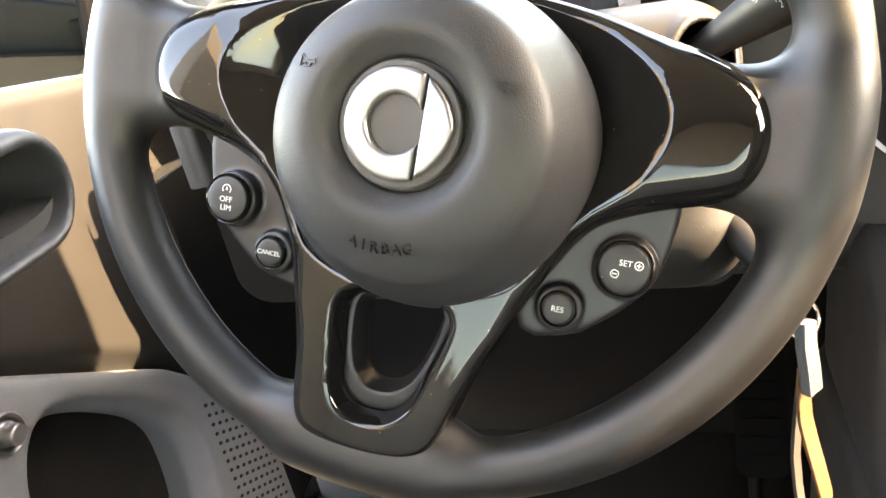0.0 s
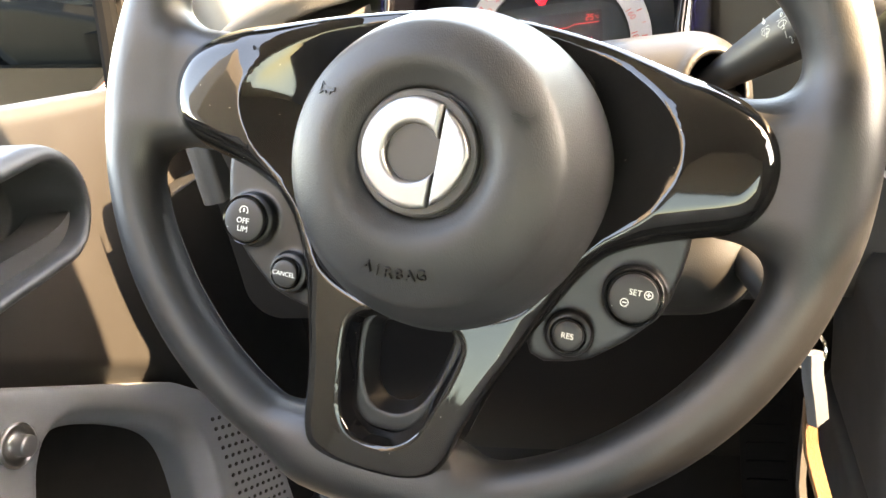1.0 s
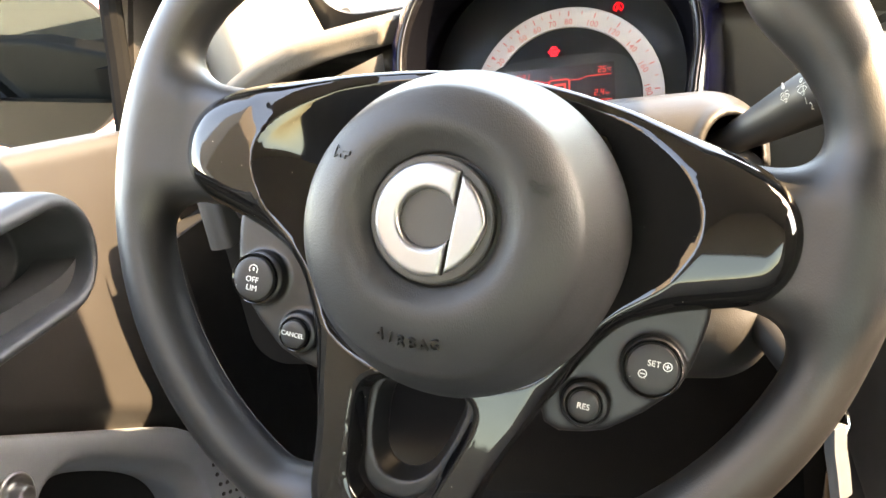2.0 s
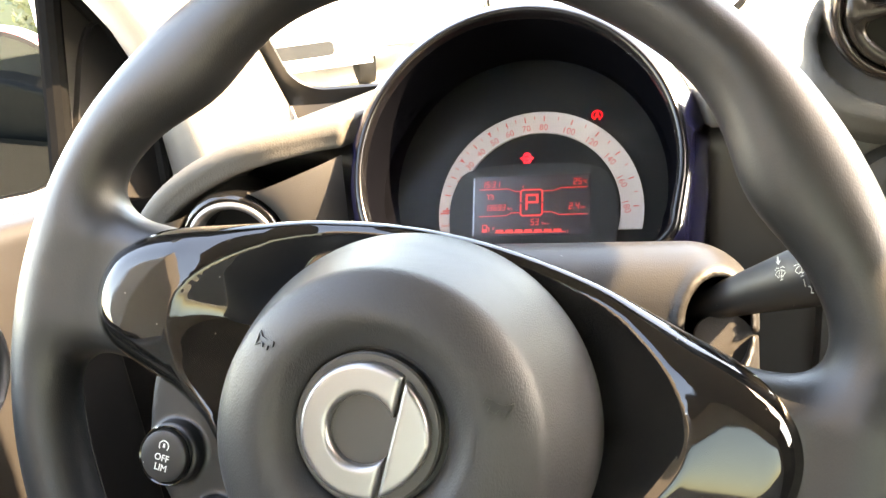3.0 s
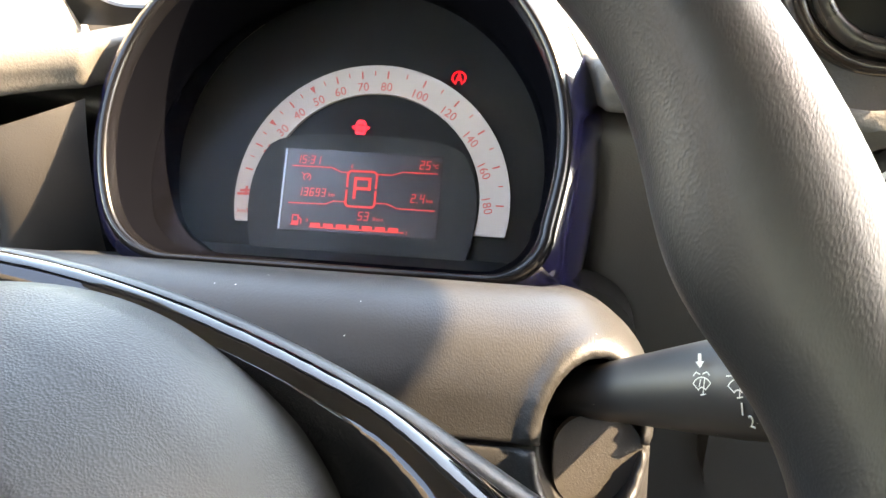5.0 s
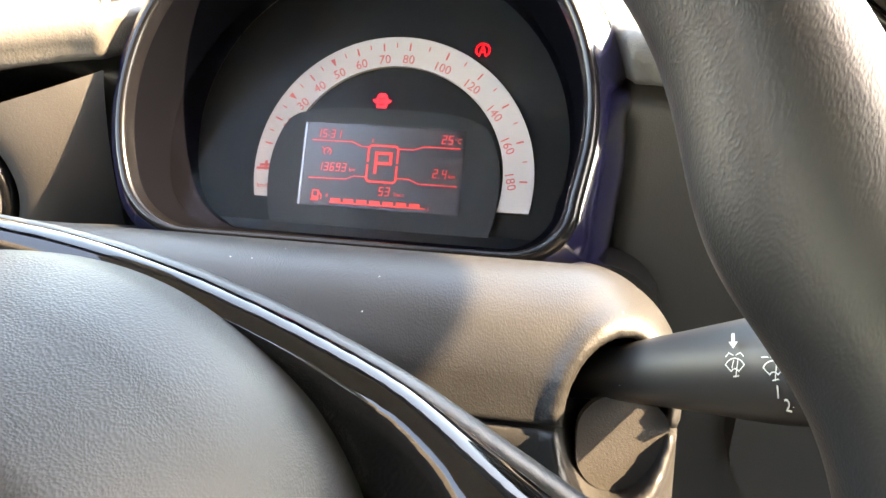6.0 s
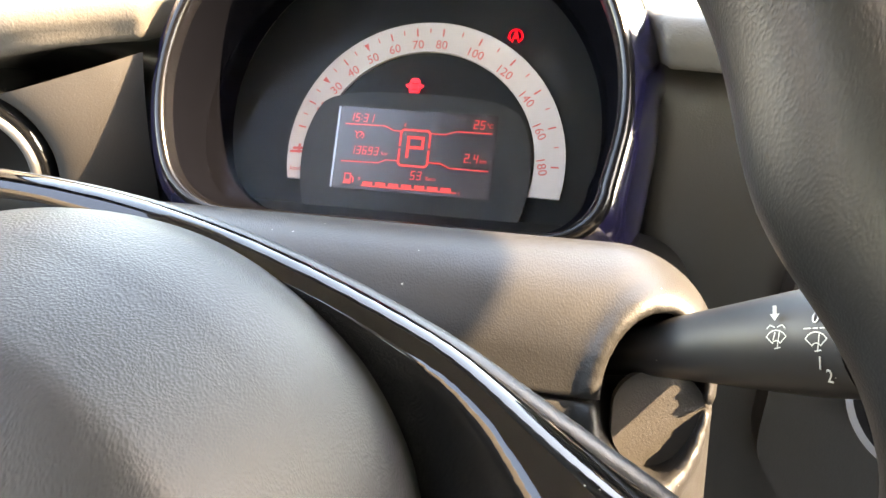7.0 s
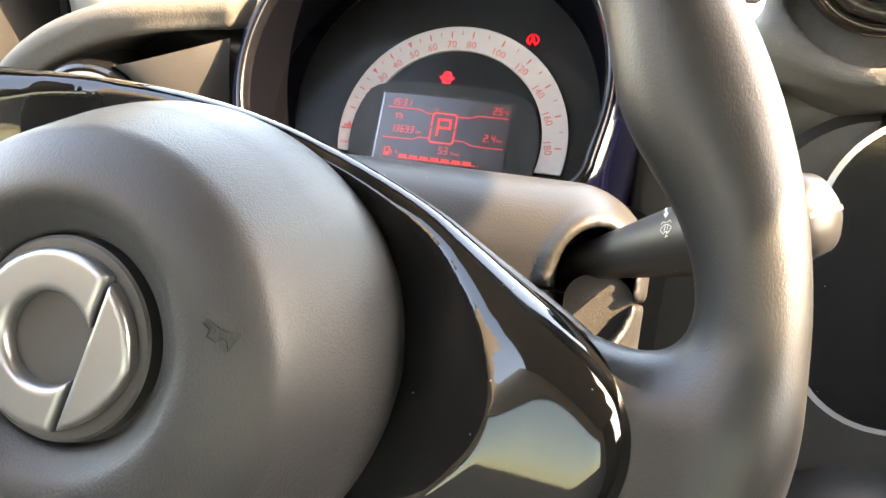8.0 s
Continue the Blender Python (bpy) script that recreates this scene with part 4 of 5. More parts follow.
def air_vent_centre():
    m = frame_of(VENT_O, Vector((0, 0, 1)).cross(VENT_N), (0, 0, 1)) @ Matrix.Scale(0.92, 4)
    vent = empty("air_vent", m, label="round gloss black air vent with three spokes on the dashboard", category="air vent")
    part("vent_housing", lathe(lerp_profile([(0.0425, -0.056), (0.0440, -0.030), (0.0442, -0.006), (0.0425, 0.002), (0.0395, 0.0045), (0.0372, 0.003), (0.0362, -0.004), (0.0360, -0.020)], 4), 96), M_BRONZE, vent, "bronze black gloss barrel", smooth=True, angle=80)
    part("vent_bowl", lathe([(0.0361, -0.010), (0.034, -0.024), (0.0, -0.027)], 64), M_SEAL, vent, "black inside of the vent", smooth=True)

    def grip(x, y, z):
        r = np.hypot(x, y)
        d = np.hypot((r - 0.0318) / 1.25, z - 0.0025) - 0.0034
        for k in range(3):
            a = radians(186 - 120 * k)
            t = x * math.cos(a) + y * math.sin(a)
            s = -x * math.sin(a) + y * math.cos(a)
            tt = np.clip(t, 0, 0.031)
            w = 0.0036 + 0.0022 * np.abs(tt - 0.015) / 0.015
            d = smin(d, np.sqrt((s / 1.3) ** 2 + (t - tt) ** 2 + (z - 0.0025 - 0.002 * (1 - tt / 0.031)) ** 2) - w * 0.8, 0.006)
        return np.maximum(d, np.hypot(x, y) - 0.0357)
    link("vent_grip", nets("vent_grip", grip, (-0.038, -0.038, -0.008), (0.038, 0.038, 0.013), 0.0009), M_SPOKE, vent, "satin brown grey ring with three spokes")


def air_vent_side():
    m = frame_of((-0.196, 0.578, 1.079), Vector((0, 0, 1)).cross(Vector((0.18, -0.95, 0.22))), (0, 0, 1))
    vent = empty("air_vent", m, label="round black and chrome air vent in the dashboard corner", category="air vent")
    part("vent_housing", lathe(lerp_profile([(0.036, -0.05), (0.0375, -0.016), (0.037, -0.004), (0.0345, 0.001), (0.031, 0.001)], 4), 80), M_PIANO, vent, "gloss blue-black housing", smooth=True, angle=80)
    part("vent_ring", lathe(lerp_profile([(0.0322, -0.004), (0.0318, 0.0015), (0.0300, 0.0035), (0.0275, 0.0025), (0.0250, -0.004), (0.0240, -0.012)], 4), 80), M_SILVER, vent, "satin chrome ring", smooth=True, angle=80)
    part("vent_bowl", lathe([(0.0242, -0.008), (0.022, -0.024), (0, -0.028)], 48), M_SEAL, vent, "black inside of the vent", smooth=True)
    cone = lathe(lerp_profile([(0.0372, -0.012), (0.0385, -0.002), (0.0430, 0.001), (0.052, 0.000), (0.066, -0.005), (0.082, -0.013), (0.100, -0.026), (0.115, -0.044)], 4), 96)
    bmesh.ops.bisect_plane(cone, geom=cone.verts[:] + cone.edges[:] + cone.faces[:], plane_co=(0, 0.031, 0), plane_no=(-0.25, 1, 0), clear_outer=True)
    for co, no in (((0, -0.060, 0), (0, -1, 0)), ((-0.060, 0, 0), (-1, 0, 0)), ((0.080, 0, 0), (1, 0, 0))):
        bmesh.ops.bisect_plane(cone, geom=cone.verts[:] + cone.edges[:] + cone.faces[:], plane_co=co, plane_no=no, clear_outer=True)
    part("vent_surround", cone, M_CONE, vent, "satin dark grey cone round the vent", smooth=True, angle=80)


air_vent_centre()
air_vent_side()

# centre screen
screen = empty("centre_screen", frame_of((0.3245, 0.598, 1.044), (1, 0, 0), (0, 0.12, 1)), label="gloss black touch screen with chrome border on the dashboard", category="screen")
part("screen_border", prism(rrect(-0.1162, -0.0847, 0.1162, 0.0847, 0.0527, 14), -0.02, 0.0032, 0.0014, 3), M_CHROME, screen, "chrome border", smooth=True)
part("screen_glass", prism(rrect(-0.1130, -0.0815, 0.1130, 0.0815, 0.0495, 14), -0.02, 0.0036, 0.0004), M_SCREEN, screen, "gloss black glass with dust", smooth=True)


# accelerator pedal in the footwell
pedal = empty("pedal", pose(0.176, 0.80, 0.32), label="black rubber accelerator pedal deep in the footwell", category="pedal")
tilt = frame_of((0.0, 0.0, 0.255), (1, 0, 0), (0, 0.45, 0.9))
part("pedal_plate", prism(rrect(-0.028, -0.075, 0.028, 0.075, 0.010, 5), -0.008, 0.0, 0.003), M_TYRE, pedal, smooth=True).matrix_local = tilt
part("pedal_arm", tube([(0.0, 0.02, 0.0), (0.0, 0.05, 0.10), (0.0, 0.02, 0.22)], [0.009] * 3, 12), M_SEAL, pedal, smooth=True)
for k in range(6):
    part("pedal_rib", prism(rrect(-0.022, -0.055 + 0.021 * k, 0.022, -0.047 + 0.021 * k, 0.003, 3), -0.001, 0.003, 0.001), M_TYRE, pedal).matrix_local = tilt


# key and strap below the column
def ribbon(pts, w, t):
    """A flat band along pts, w wide across x and t thick."""
    bm = bmesh.new()
    p = [Vector(q) for q in pts]
    rings = []
    for i, q in enumerate(p):
        d = (p[min(i + 1, len(p) - 1)] - p[max(i - 1, 0)]).normalized()
        a = d.cross(Vector((-0.72, 0.69, 0))).normalized()
        n = a.cross(d)
        rings.append([bm.verts.new(q + a * (w / 2) * u + n * (t / 2) * v) for u, v in ((-1, -0.5), (-0.9, -1), (0.9, -1), (1, -0.5), (1, 0.5), (0.9, 1), (-0.9, 1), (-1, 0.5))])
    for a, b in zip(rings, rings[1:]):
        for k in range(8):
            bm.faces.new((a[k], a[(k + 1) % 8], b[(k + 1) % 8], b[k]))
    bm.faces.new(rings[0][::-1])
    bm.faces.new(rings[-1])
    return bm


key = empty("key_strap", pose(0.145, 0.385, 0.985), label="tan leather key strap hanging from the car key", category="key strap")


def key_part(name, bm, mat, label):
    ob = part(name, bm, mat, key, label, smooth=True)
    ob.matrix_parent_inverse = Matrix.Translation((-0.145, -0.385, -0.985))
    return ob


key_part("key_head", tube([(0.118, 0.445, 1.005), (0.124, 0.43, 1.000), (0.137, 0.400, 0.992), (0.143, 0.385, 0.988)], [0.006, 0.009, 0.009, 0.004], 16), M_SEAL, "black key head in the lock")
key_part("key_ring", tube([(0.1445 + 0.007 * math.cos(k * math.pi / 8), 0.378 + 0.004 * math.sin(k * math.pi / 8), 0.982 + 0.008 * math.sin(k * math.pi / 8)) for k in range(17)], [0.001] * 17, 8), M_CHROME, "steel ring")
key_part("strap_end", ribbon([(0.1445, 0.370, 0.986), (0.1445, 0.367, 0.976), (0.146, 0.366, 0.965), (0.1475, 0.366, 0.951)], 0.0095, 0.005), M_CONSOLE, "grey stitched leather end")
key_part("strap_band", ribbon([(0.1450, 0.371, 0.962), (0.1447, 0.371, 0.945), (0.146, 0.372, 0.930), (0.1490, 0.372, 0.915), (0.1525, 0.371, 0.900), (0.1560, 0.370, 0.884), (0.157, 0.370, 0.865), (0.155, 0.371, 0.840)], 0.0095, 0.002), M_STRAP, "tan leather band")
key_part("strap_band", ribbon([(0.1455, 0.376, 0.960), (0.1445, 0.378, 0.940), (0.1440, 0.380, 0.920), (0.1435, 0.380, 0.900), (0.1450, 0.379, 0.880), (0.148, 0.377, 0.855), (0.154, 0.374, 0.838)], 0.0060, 0.002), M_DUSTY, "grey back of the leather band")

# ---------------------------------------------------------------- driver's door
DX = -0.387
door = empty("door_1", pose(DX, 0.3, 0.45), label="car door with brown grey trim, pull handle and storage pocket", category="car door", kind="structure")


def pocket_top(y):
    return 0.485 - 0.70 * (y - 0.10) - 0.35 * np.maximum(y - 0.27, 0)


def door_field(x, y, z):
    top = np.interp(y, [-0.75, 0.10, 0.36, 0.62], [0.72, 0.675, 0.633, 0.585])
    back = np.clip((pocket_top(y) + 0.022 - z) / 0.022, 0, 1) * 0.014
    return np.maximum(slab(z - top, x + back, -0.07, 0.0, 0.012), np.maximum(y - 0.365, np.maximum(-0.5 - y, pocket_top(y) - 0.03 - z)))


link("door_panel", nets("door_panel", door_field, (-0.08, -0.51, -0.01), (0.01, 0.63, 0.74), 0.004), M_DOOR, door, "brown grey grained door panel")
POCKET = curve_round([(0.085, 0.30), (0.096, 0.376), (0.118, 0.415), (0.140, 0.415), (0.166, 0.400), (0.216, 0.358), (0.250, 0.322), (0.264, 0.285), (0.256, 0.21), (0.235, 0.18), (0.10, 0.19)], 2)


def pocket_field(x, y, z):
    d = slab((z - pocket_top(y)) * 0.82, x, -0.05, 0.012, 0.008)
    rec = poly_field(POCKET, y, z) - 0.015 * np.clip((x + 0.014) / 0.026, 0, 1) ** 1.5
    return np.maximum(np.maximum(d, -rec), np.maximum(y - 0.385, np.maximum(-0.02 - z, -0.48 - y)))


link("door_pocket", nets("door_pocket", pocket_field, (-0.055, -0.5, 0.0), (0.02, 0.40, 0.92), 0.004), M_DOORLOW, door, "grey lower panel with a rounded pocket")
# black sheet behind the pocket in place of the shade in it
part("pocket_back", box(bmesh.new(), (-0.070, -0.5, 0.0), (-0.040, 0.60, 0.50)), M_SEAL, door, "black sheet standing in for shade inside the pocket")


def handle_field(x, y, z):
    cy, cz = 0.045, 0.603
    zz = z - cz
    q = np.sqrt((np.maximum(np.abs(y - cy) - 0.095, 0)) ** 2 + zz ** 2)
    outer = slab(q - 0.046 + 0.045 * np.clip(x, 0, 0.09), x, -0.02, 0.088, 0.014)
    q2 = np.sqrt((np.maximum(np.abs(y - cy - 0.004) - 0.095, 0)) ** 2 + (zz + 0.002) ** 2)
    inner = np.maximum(q2 - 0.031, -(x - 0.012))
    return -smin(-outer, inner, 0.01)


handle = link("door_handle", nets("door_handle", handle_field, (-0.03, -0.16, 0.54), (0.10, 0.215, 0.67), 0.003), M_HANDLE, door, "dark grey pull handle loop")
bm = prism([tuple(p) for p in curve_round([(0.186, 0.602), (0.176, 0.588), (0.150, 0.580), (0.10, 0.583), (-0.03, 0.586), (-0.04, 0.572), (0.10, 0.567), (0.165, 0.567), (0.184, 0.578), (0.190, 0.595)], 2)], 0.028, 0.064, 0.005, 3)
bmesh.ops.transform(bm, matrix=Matrix(((0, 0, 1, 0), (1, 0, 0, 0), (0, 1, 0, 0), (0, 0, 0, 1))), verts=bm.verts[:])
part("release_lever", bm, M_HANDLE, door, "grey curved release lever in the handle", smooth=True)
knob = part("mirror_knob", lathe(lerp_profile([(0.016, 0.0), (0.0165, 0.003), (0.0150, 0.0045), (0.0125, 0.003), (0.0085, 0.004), (0.0080, 0.012), (0.0065, 0.0145), (0.0, 0.015)], 4), 40), M_SILVER, door, "chrome mirror adjusting knob", smooth=True, angle=70)
knob.matrix_local = frame_of((0.011, 0.094, 0.440), (0, 1, 0), (0, 0, 1))


# ---------------------------------------------------------------- cabin shell
def plate(name, pts, t, mat, axis, label="", category="", kind="structure"):
    """A flat plate on world points with thickness t along axis."""
    bm = bmesh.new()
    a = [bm.verts.new(p) for p in pts]
    f = bm.faces.new(a)
    ret = bmesh.ops.extrude_face_region(bm, geom=[f])
    bmesh.ops.translate(bm, vec=Vector(axis) * t, verts=[v for v in ret["geom"] if isinstance(v, bmesh.types.BMVert)])
    return tagged(part(name, bm, mat), label, category, kind=kind)


# unseen edge bent to place the sun patches; left side open for sky light
ROOF_EDGE = [(x, 0.575 - 0.9 * min(0, x - 0.30) ** 2 + min(0.26, 2.2 * max(0, 0.05 - x)) if x < 0.49 else max(0.415, 0.575 - 2.0 * (x - 0.49)) - min(0.12, 3.5 * max(0, x - 0.665)), 1.50) for x in (-0.12 + 1.06 * i / 60 for i in range(61))]
plate("roof", ROOF_EDGE + [(0.94, -0.7, 1.50), (-0.12, -0.7, 1.50)], 0.05, M_LINER, (0, 0, 1), "grey fabric headliner, its unseen edge cut to shape the sunlight", "headliner")
# unseen pale wall as reflector; its window is sized for the wheel's reflections
for i, (x0, x1, z0, z1) in enumerate(((-0.55, 1.1, 0.3, 1.10), (-0.55, -0.24, 1.10, 1.52), (0.75, 1.1, 1.10, 1.52), (-0.24, 0.75, 1.33, 1.52))):
    plate("wall_rear", [(x0, -0.46, z0), (x1, -0.46, z0), (x1, -0.46, z1), (x0, -0.46, z1)], 0.04, M_REAR, (0, -1, 0), "unseen rear wall of the cabin, made pale to bounce light", "rear wall")
rear = plate("window_1", [(-0.24, -0.48, 1.10), (0.75, -0.48, 1.10), (0.75, -0.48, 1.33), (-0.24, -0.48, 1.33)], 0.004, M_TINT, (0, -1, 0), "rear window of the car", "window")
rear.visible_shadow = False
plate("floor", [(-0.55, -0.74, 0.30), (1.1, -0.74, 0.30), (1.1, 1.1, 0.30), (-0.55, 1.1, 0.30)], 0.04, M_CARPET, (0, 0, -1), "dark carpet floor of the car", "car floor")
# out of view; sill set high to hold back sky light from the right
plate("wall_right", [(0.99, -0.7, 0.3), (0.99, 1.1, 0.3), (0.99, 1.1, 1.16), (0.99, -0.7, 1.24)], 0.05, M_DOOR, (1, 0, 0), "unseen passenger door wall, raised to cut the side light", "door trim")
plate("firewall", [(-0.55, 1.08, 0.3), (1.1, 1.08, 0.3), (1.1, 1.08, 1.10), (-0.55, 1.08, 1.10)], 0.04, M_CARPET, (0, 1, 0), "dark bulkhead behind the dashboard", "bulkhead")
# sail panel and front pillar by the driver
SAIL = [(0.665, 1.075), (0.93, 1.03), (0.905, 1.12), (0.80, 1.40), (0.760, 1.40), (0.712, 1.24)]
sail = plate("sail_panel", [(-0.405, y, z) for y, z in SAIL], 0.006, M_SAIL, (-1, 0, 0), "dark grey triangular mirror panel of the door", "door trim")
SAIL_COVER = [(0.672, 1.075), (0.90, 1.04), (0.885, 1.09), (0.820, 1.205), (0.775, 1.232), (0.742, 1.225), (0.700, 1.145)]
bm = prism([tuple(p) for p in curve_round(SAIL_COVER, 2)], 0.0, 0.006, 0.003, 3)
bmesh.ops.transform(bm, matrix=Matrix(((0, 0, 1, -0.405), (1, 0, 0, 0), (0, 1, 0, 0), (0, 0, 0, 1))), verts=bm.verts[:])
part("sail_cover", bm, M_DOOR, sail, "raised arched cover", smooth=True)
part("window_seal", tube([(-0.402, 0.655, 1.06), (-0.402, 0.680, 1.14), (-0.402, 0.706, 1.235), (-0.402, 0.755, 1.40)], [0.0100] * 4, 10), M_WINSEAL, sail, "black rubber window seal", smooth=True)
part("window_seal", tube([(-0.404, 0.800, 1.04), (-0.404, 0.808, 1.12), (-0.404, 0.800, 1.18), (-0.404, 0.770, 1.23), (-0.404, 0.70, 1.30), (-0.404, 0.60, 1.40)], [0.010] * 6, 10), M_SEAL, sail, "black rubber door seal", smooth=True)
PILLAR = lerp_profile([(-0.274, 0.902), (-0.287, 0.868), (-0.306, 0.825), (-0.322, 0.795), (-0.336, 0.782), (-0.352, 0.780), (-0.370, 0.788), (-0.386, 0.800), (-0.398, 0.818)], 4) + [(-0.42, 0.93), (-0.30, 0.95)]


def pillar_ring(z, back):
    """The pillar's outline at height z: its edge by the glass leans with the windscreen, its edge by the door by back."""
    out = []
    for x, y in PILLAR:
        w = min(1, max(0, (x + 0.398) / 0.124))
        out.append((x, y - (1 - w) * back - w * 0.70 * (z - 1.06), z))
    return out


tagged(part("pillar_front", loft([pillar_ring(z, b) for z, b in ((1.06, 0.0), (1.12, 0.0), (1.18, 0.008), (1.22, 0.032), (1.26, 0.072), (1.32, 0.135), (1.40, 0.215), (1.51, 0.32))], (True, True)), M_LINER, smooth=True),
       "pale grey front pillar trim", "pillar trim", kind="structure")
plate("pillar_right", [(0.99, 0.90, 1.06), (0.86, 0.93, 1.085), (0.86, 0.60, 1.51), (0.99, 0.52, 1.51)], 0.03, M_LINER, (0, 0.6, 0.5), "pale grey passenger side front pillar trim", "pillar trim")
# wider than a pillar: keeps sky off the left spoke, pale for the rim
plate("pillar_block_left", [(-0.44, 0.15, 1.0), (-0.44, -0.70, 1.0), (-0.29, -0.70, 1.51), (-0.29, 0.20, 1.51)], 0.04, M_REAR, (-1, 0, 0), "unseen pale side wall, drawn forward to block sky light", "pillar trim")
# out of view; leaned forward and darker to dim the cover's right side
plate("pillar_block_right", [(0.99, -0.02, 1.0), (0.99, -0.70, 1.0), (0.93, -0.70, 1.51), (0.93, 0.06, 1.51)], 0.04, M_PILLAR, (1, 0, 0), "unseen dark grey passenger side pillar, set to cut light from the right", "pillar trim")
plate("dash_corner", [(-0.46, 0.66, 0.40), (-0.46, 1.08, 0.40), (-0.46, 1.08, 1.06), (-0.46, 0.66, 1.06)], 0.03, M_CARPET, (-1, 0, 0), "dark side panel below the pillar", "side panel")

plate("body_side", [(-0.50, -1.2, 0.25), (-0.50, 0.92, 0.25), (-0.50, 0.92, 1.0), (-0.50, -0.36, 1.03), (-0.50, -0.45, 1.54), (-0.50, -1.2, 1.54)], 0.03, M_BRONZE, (-1, 0, 0), "black painted side of the car", "car body")
# windscreen: glass with a black border whose corners are rounded
WS = frame_of((-0.279, 0.876, 1.125), (1, 0, 0), (0, -0.273, 0.373))
windscreen = empty("window_2", WS, label="clear windscreen with a black printed border", category="windscreen", kind="structure")
W, H = 1.139, 0.45
inner = rrect(0.014, 0.016, W - 0.014, H + 0.10, 0.034, 10)
outer = []
for x, y in inner:
    outer.append((-0.004 if x < 0.06 else W + 0.004 if x > W - 0.06 else x, -0.004 if y < 0.06 else H + 0.11 if y > H else y))
bm = bmesh.new()
a = [bm.verts.new((x, y, 0)) for x, y in inner]
b = [bm.verts.new((x, y, 0)) for x, y in outer]
for i in range(len(a)):
    j = (i + 1) % len(a)
    if a[i].co.y < H and a[j].co.y < H or abs(a[i].co.x - a[j].co.x) < 0.01:
        bm.faces.new((a[i], a[j], b[j], b[i]))
ret = bmesh.ops.extrude_face_region(bm, geom=bm.faces[:])
bmesh.ops.translate(bm, vec=(0, 0, 0.003), verts=[v for v in ret["geom"] if isinstance(v, bmesh.types.BMVert)])
part("black_border", bm, M_FRIT, windscreen, "black printed border with rounded corners")
pane = part("pane", box(bmesh.new(), (0.0, 0.0, -0.0045), (W, H, -0.0005)), M_GLASS, windscreen, "clear glass")
pane.visible_shadow = False


def door_mirror():
    ob = empty("door_mirror", pose(-0.775, 0.975, 1.120, 0, 0, 36), label="outside door mirror with red painted housing, glass darkened to paint a dark reflection", category="door mirror")
    f = lambda x, y, z: rbox(x, y, z, (-0.002, 0.035, -0.004), (0.125, 0.095, 0.113), 0.09)
    link("mirror_housing", nets("mirror_housing", lambda x, y, z: np.maximum(f(x, y, z), -0.004 - y), (-0.14, -0.05, -0.12), (0.14, 0.13, 0.12), 0.005), M_REDPAINT, ob, "red painted housing")
    part("mirror_frame", prism(rrect(-0.125, -0.115, 0.121, 0.107, 0.104, 12), 0.0, 0.006, 0.003), M_SEAL, ob, "black frame", smooth=True).matrix_local = pose(0, -0.003, 0, 90, 0, 0)
    part("mirror_glass", prism(rrect(-0.120, -0.110, 0.116, 0.102, 0.100, 12), 0.0, 0.008), M_MIRROR, ob, "mirror glass").matrix_local = pose(0, -0.003, 0, 90, 0, 0)
    part("mirror_arm", tube([(0.06, 0.05, -0.09), (0.15, 0.0, -0.10), (0.30, -0.10, -0.10)], [0.02, 0.02, 0.03], 16), M_SEAL, ob, "black arm", smooth=True)


door_mirror()

# ---------------------------------------------------------------- outside
ground = tagged(part("ground", box(bmesh.new(), (-300, -300, -0.2), (300, 300, 0.0)), M_GROUND), "pale sunlit concrete parking ground", "ground", kind="structure")


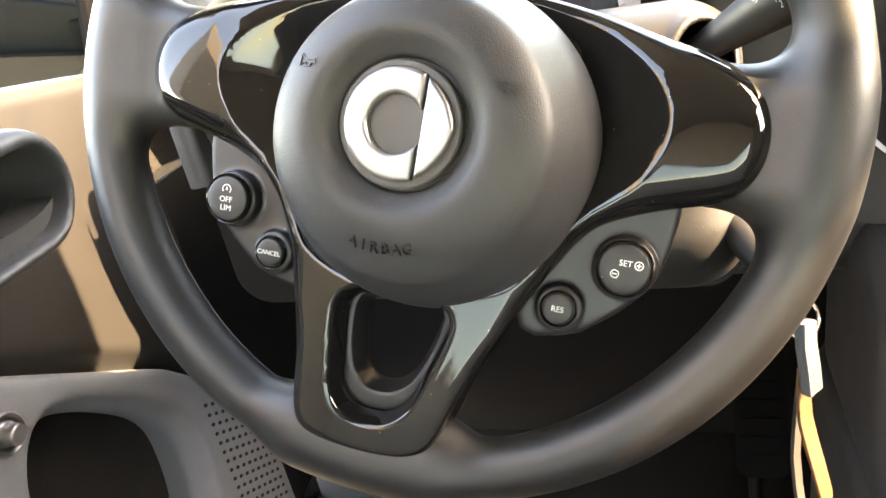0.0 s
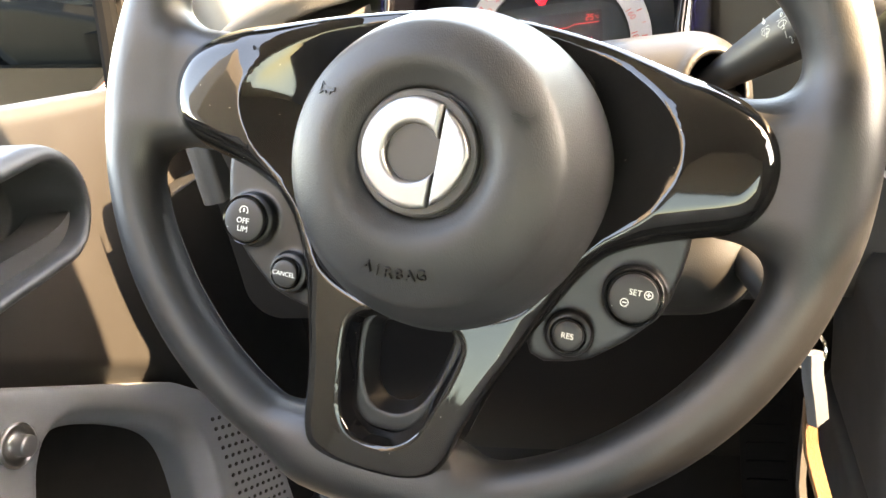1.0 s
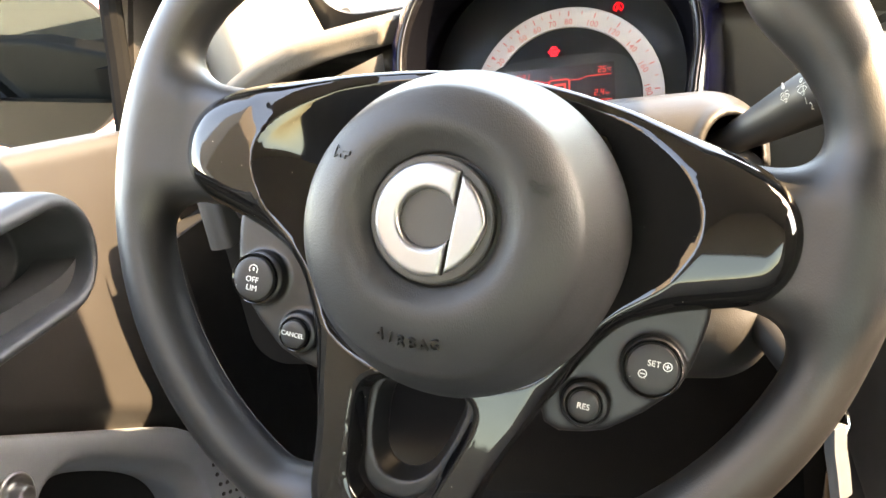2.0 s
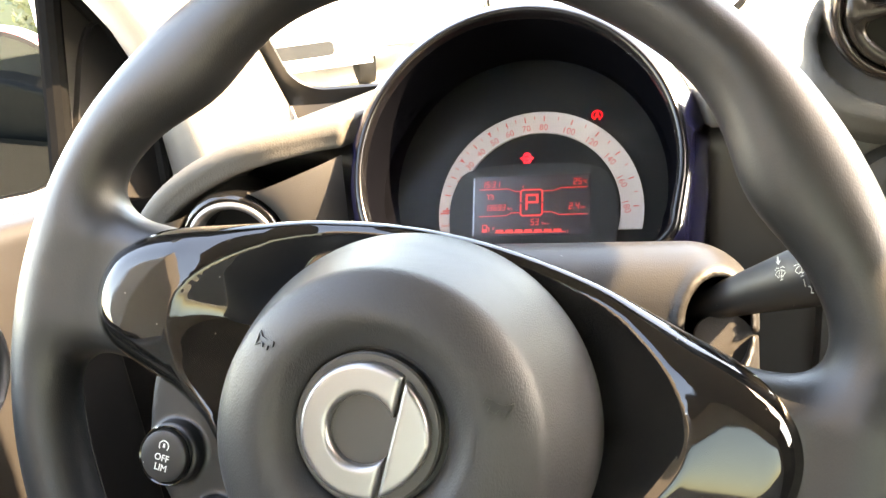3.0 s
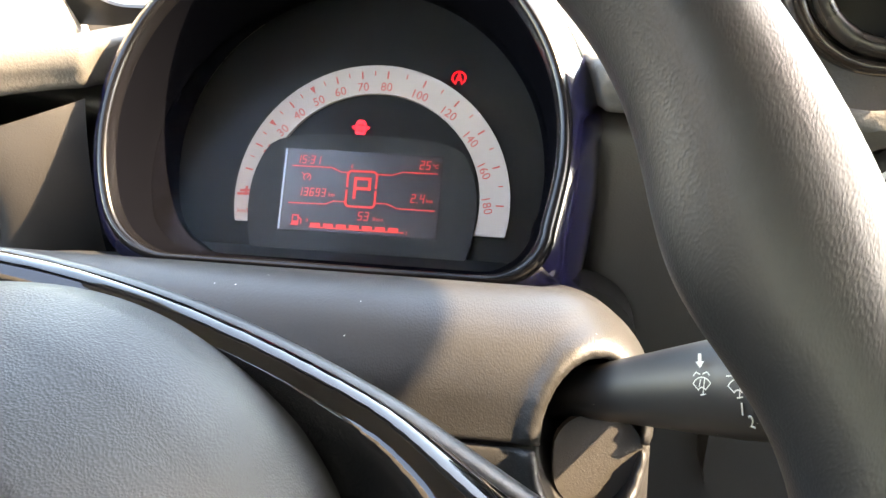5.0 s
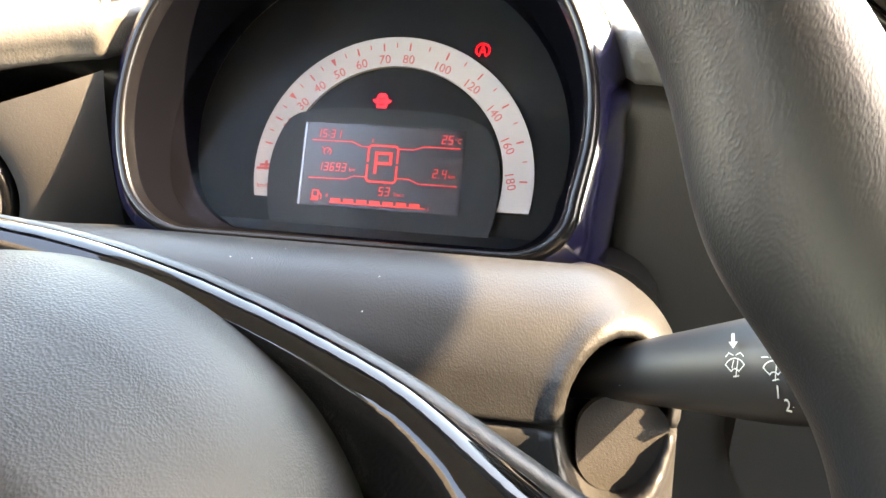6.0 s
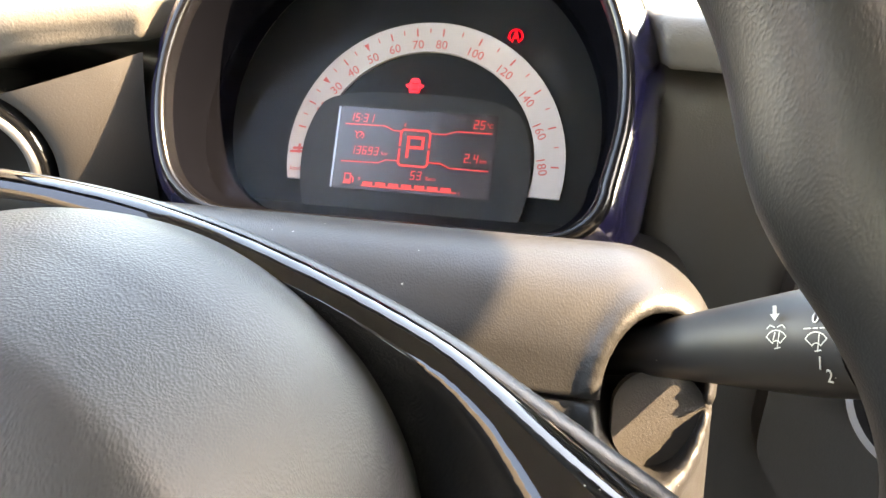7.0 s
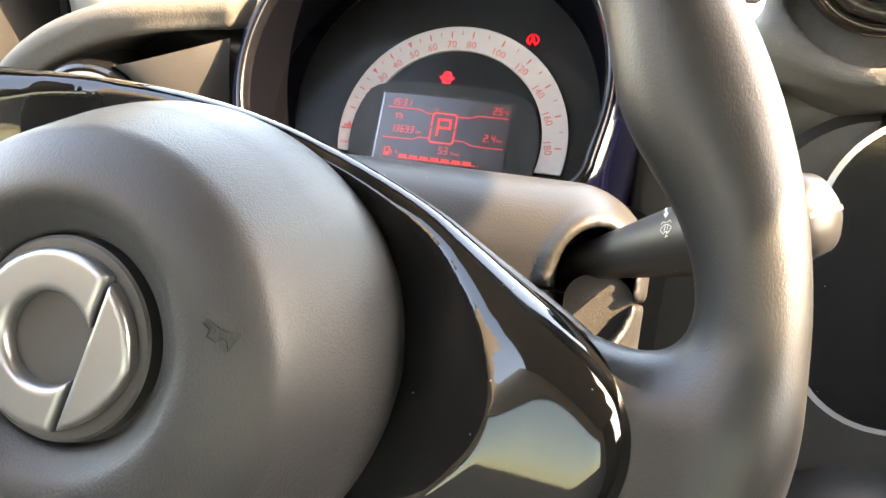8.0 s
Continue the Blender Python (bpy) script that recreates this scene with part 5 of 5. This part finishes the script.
def far_car(x, y, yaw, mat, label, van=False):
    ob = empty("parked_car", pose(x, y, 0, 0, 0, yaw), label=label, category="car")
    side = [(-2.1, 0.32), (2.1, 0.32), (2.12, 0.62), (2.0, 0.84), (1.15, 0.95), (0.45, 1.42), (-1.1, 1.45), (-1.75, 1.02), (-2.1, 0.92), (-2.14, 0.5)]
    if van:
        side = [(-2.4, 0.35), (2.3, 0.35), (2.35, 0.80), (2.2, 1.05), (1.7, 1.25), (1.15, 2.0), (-2.3, 2.05), (-2.42, 1.2)]
    bm = prism(side, -0.85, 0.85)
    bmesh.ops.transform(bm, matrix=Matrix(((1, 0, 0, 0), (0, 0, -1, 0), (0, 1, 0, 0), (0, 0, 0, 1))), verts=bm.verts[:])
    bmesh.ops.bevel(bm, geom=bm.edges[:], offset=0.07, segments=2, affect="EDGES")
    part("car_body", bm, mat, ob, smooth=True)
    for s in (-1, 1):
        win = [(0.75, 1.2), (1.55, 1.25), (1.12, 1.85), (0.75, 1.85)] if van else [(-1.2, 1.0), (0.75, 1.0), (0.40, 1.34), (-1.0, 1.36)]
        bm = prism(win, 0.0, 0.02)
        bmesh.ops.transform(bm, matrix=Matrix(((1, 0, 0, 0), (0, 0, 1, 0.84 * s + (0 if s > 0 else -0.02)), (0, 1, 0, 0), (0, 0, 0, 1))), verts=bm.verts[:])
        part("side_window", bm, M_CARGLASS, ob)
        part("tail_lamp", box(bmesh.new(), (-2.15, 0.62 * s - 0.12, 0.70), (-2.02, 0.62 * s + 0.12, 0.90)), M_LAMP, ob, "red tail lamp")
        part("head_lamp", prism(rrect(-0.16, -0.07, 0.16, 0.07, 0.05), 0.0, 0.05, 0.02), M_CHROME, ob, "bright head lamp").matrix_local = frame_of((2.06, 0.60 * s, 0.68), (0, 1, 0), (-0.2, 0, 1))
        for a in (-1.3, 1.3):
            bm = lathe([(0, -0.11), (0.20, -0.11), (0.31, -0.09), (0.325, 0), (0.31, 0.09), (0.20, 0.11), (0, 0.11)], 32)
            w = part("wheel", bm, M_TYRE, ob, smooth=True)
            w.matrix_local = pose(a, 0.78 * s, 0.325, 90, 0, 0)
            part("wheel_rim", lathe([(0, -0.122 * s), (0.12, -0.120 * s), (0.20, -0.114 * s)], 24), M_CAR, w)
    part("grille", prism(rrect(-0.40, -0.07, 0.40, 0.07, 0.05), 0.0, 0.03, 0.01), M_SEAL, ob, "black front grille").matrix_local = frame_of((2.10, 0, 0.52), (0, 1, 0), (0, 0, 1))
    if not van:
        bm = prism([(-0.62, 0.0), (0.62, 0.0), (0.52, 0.55), (-0.52, 0.55)], 0.0, 0.012)
        part("windscreen", bm, M_CARGLASS, ob, "dark green glass").matrix_local = frame_of((1.10, 0, 1.0), (0, 1, 0), (-0.83, 0, 0.56))
    return ob


far_car(-0.15, 13.1, 180, M_CAR, "white car parked along the far kerb").rotation_euler = (0, 0, math.pi)
far_car(-4.3, 9.2, -62, M_CAR, "white car parked on the pale ground with dark glass")
far_car(-3.0, 11.3, -80, M_CAR, "white van parked on the pale ground", van=True)
tagged(part("kerb", prism(rrect(-60, 13.5, 60, 13.8, 0.03), 0.0, 0.20, 0.02), M_GROUND), "pale concrete kerb", "kerb", kind="structure")
fence = empty("fence", pose(0, 14.0, 0), label="grey metal post and wire fence", category="fence")
for i in range(24):
    part("post", tube([(-12 + i * 1.35, 0, 0), (-12 + i * 1.35, 0, 1.7), (-12 + i * 1.35, 0, 1.72)], [0.045, 0.045, 0.01], 10), M_POST, fence)
for z in (0.25, 0.9, 1.6):
    part("wire", tube([(-12, 0.03, z), (5, 0.03, z), (20, 0.03, z)], [0.008] * 3, 6), M_POST, fence)
rng = np.random.default_rng(4)
n = 9000
c = np.stack([rng.uniform(-14, 22, n), 15.2 + 0.4 * rng.standard_normal(n), 2.4 * rng.uniform(0, 1, n) ** 0.8], 1)
c[:, 1] += 0.5 * np.sin(c[:, 0] * 1.7) + 0.25 * np.sin(c[:, 0] * 4.3 + c[:, 2] * 3)
d1 = rng.standard_normal((n, 3))
d1 /= np.linalg.norm(d1, axis=1)[:, None]
d2 = np.cross(d1, rng.standard_normal((n, 3)))
d2 /= np.linalg.norm(d2, axis=1)[:, None]
s = rng.uniform(0.06, 0.16, n)[:, None]
v = np.stack([c - d1 * s, c + d2 * s * 0.45, c + d1 * s, c - d2 * s * 0.45], 1).reshape(-1, 3)
me = bpy.data.meshes.new("hedge")
me.from_pydata(v.tolist(), [], np.arange(4 * n).reshape(-1, 4).tolist())
tagged(link("hedge", me, M_LEAF, smooth=False), "dark green hedge behind a fence", "hedge", kind="stuff")
tagged(part("bank", prism(rrect(-60, 16.0, 60, 20, 0.5), 0.0, 2.0, 0.3), M_LEAF), "dark green bank behind the hedge", "bank", kind="stuff")

# speaker grille in the door
bm = bmesh.new()
bmesh.ops.create_uvsphere(bm, u_segments=8, v_segments=5, radius=1.0)
pip = bpy.data.meshes.new("grille_slot")
bm.to_mesh(pip)
bm.free()
pip.materials.append(M_SEAL)
for i in range(9):
    for j in range(24):
        y, z = 0.296 + i * 0.0105, 0.10 + (j + 0.5 * (i % 2)) * 0.0125
        if z < pocket_top(y) - 0.03 and y < 0.375:
            ob = new("grille_slot", pip)
            ob.parent = door
            ob.location, ob.scale = (0.0120, y, z), (0.0012, 0.0034, 0.0022)
            ob.rotation_euler = (radians(-35), 0, 0)
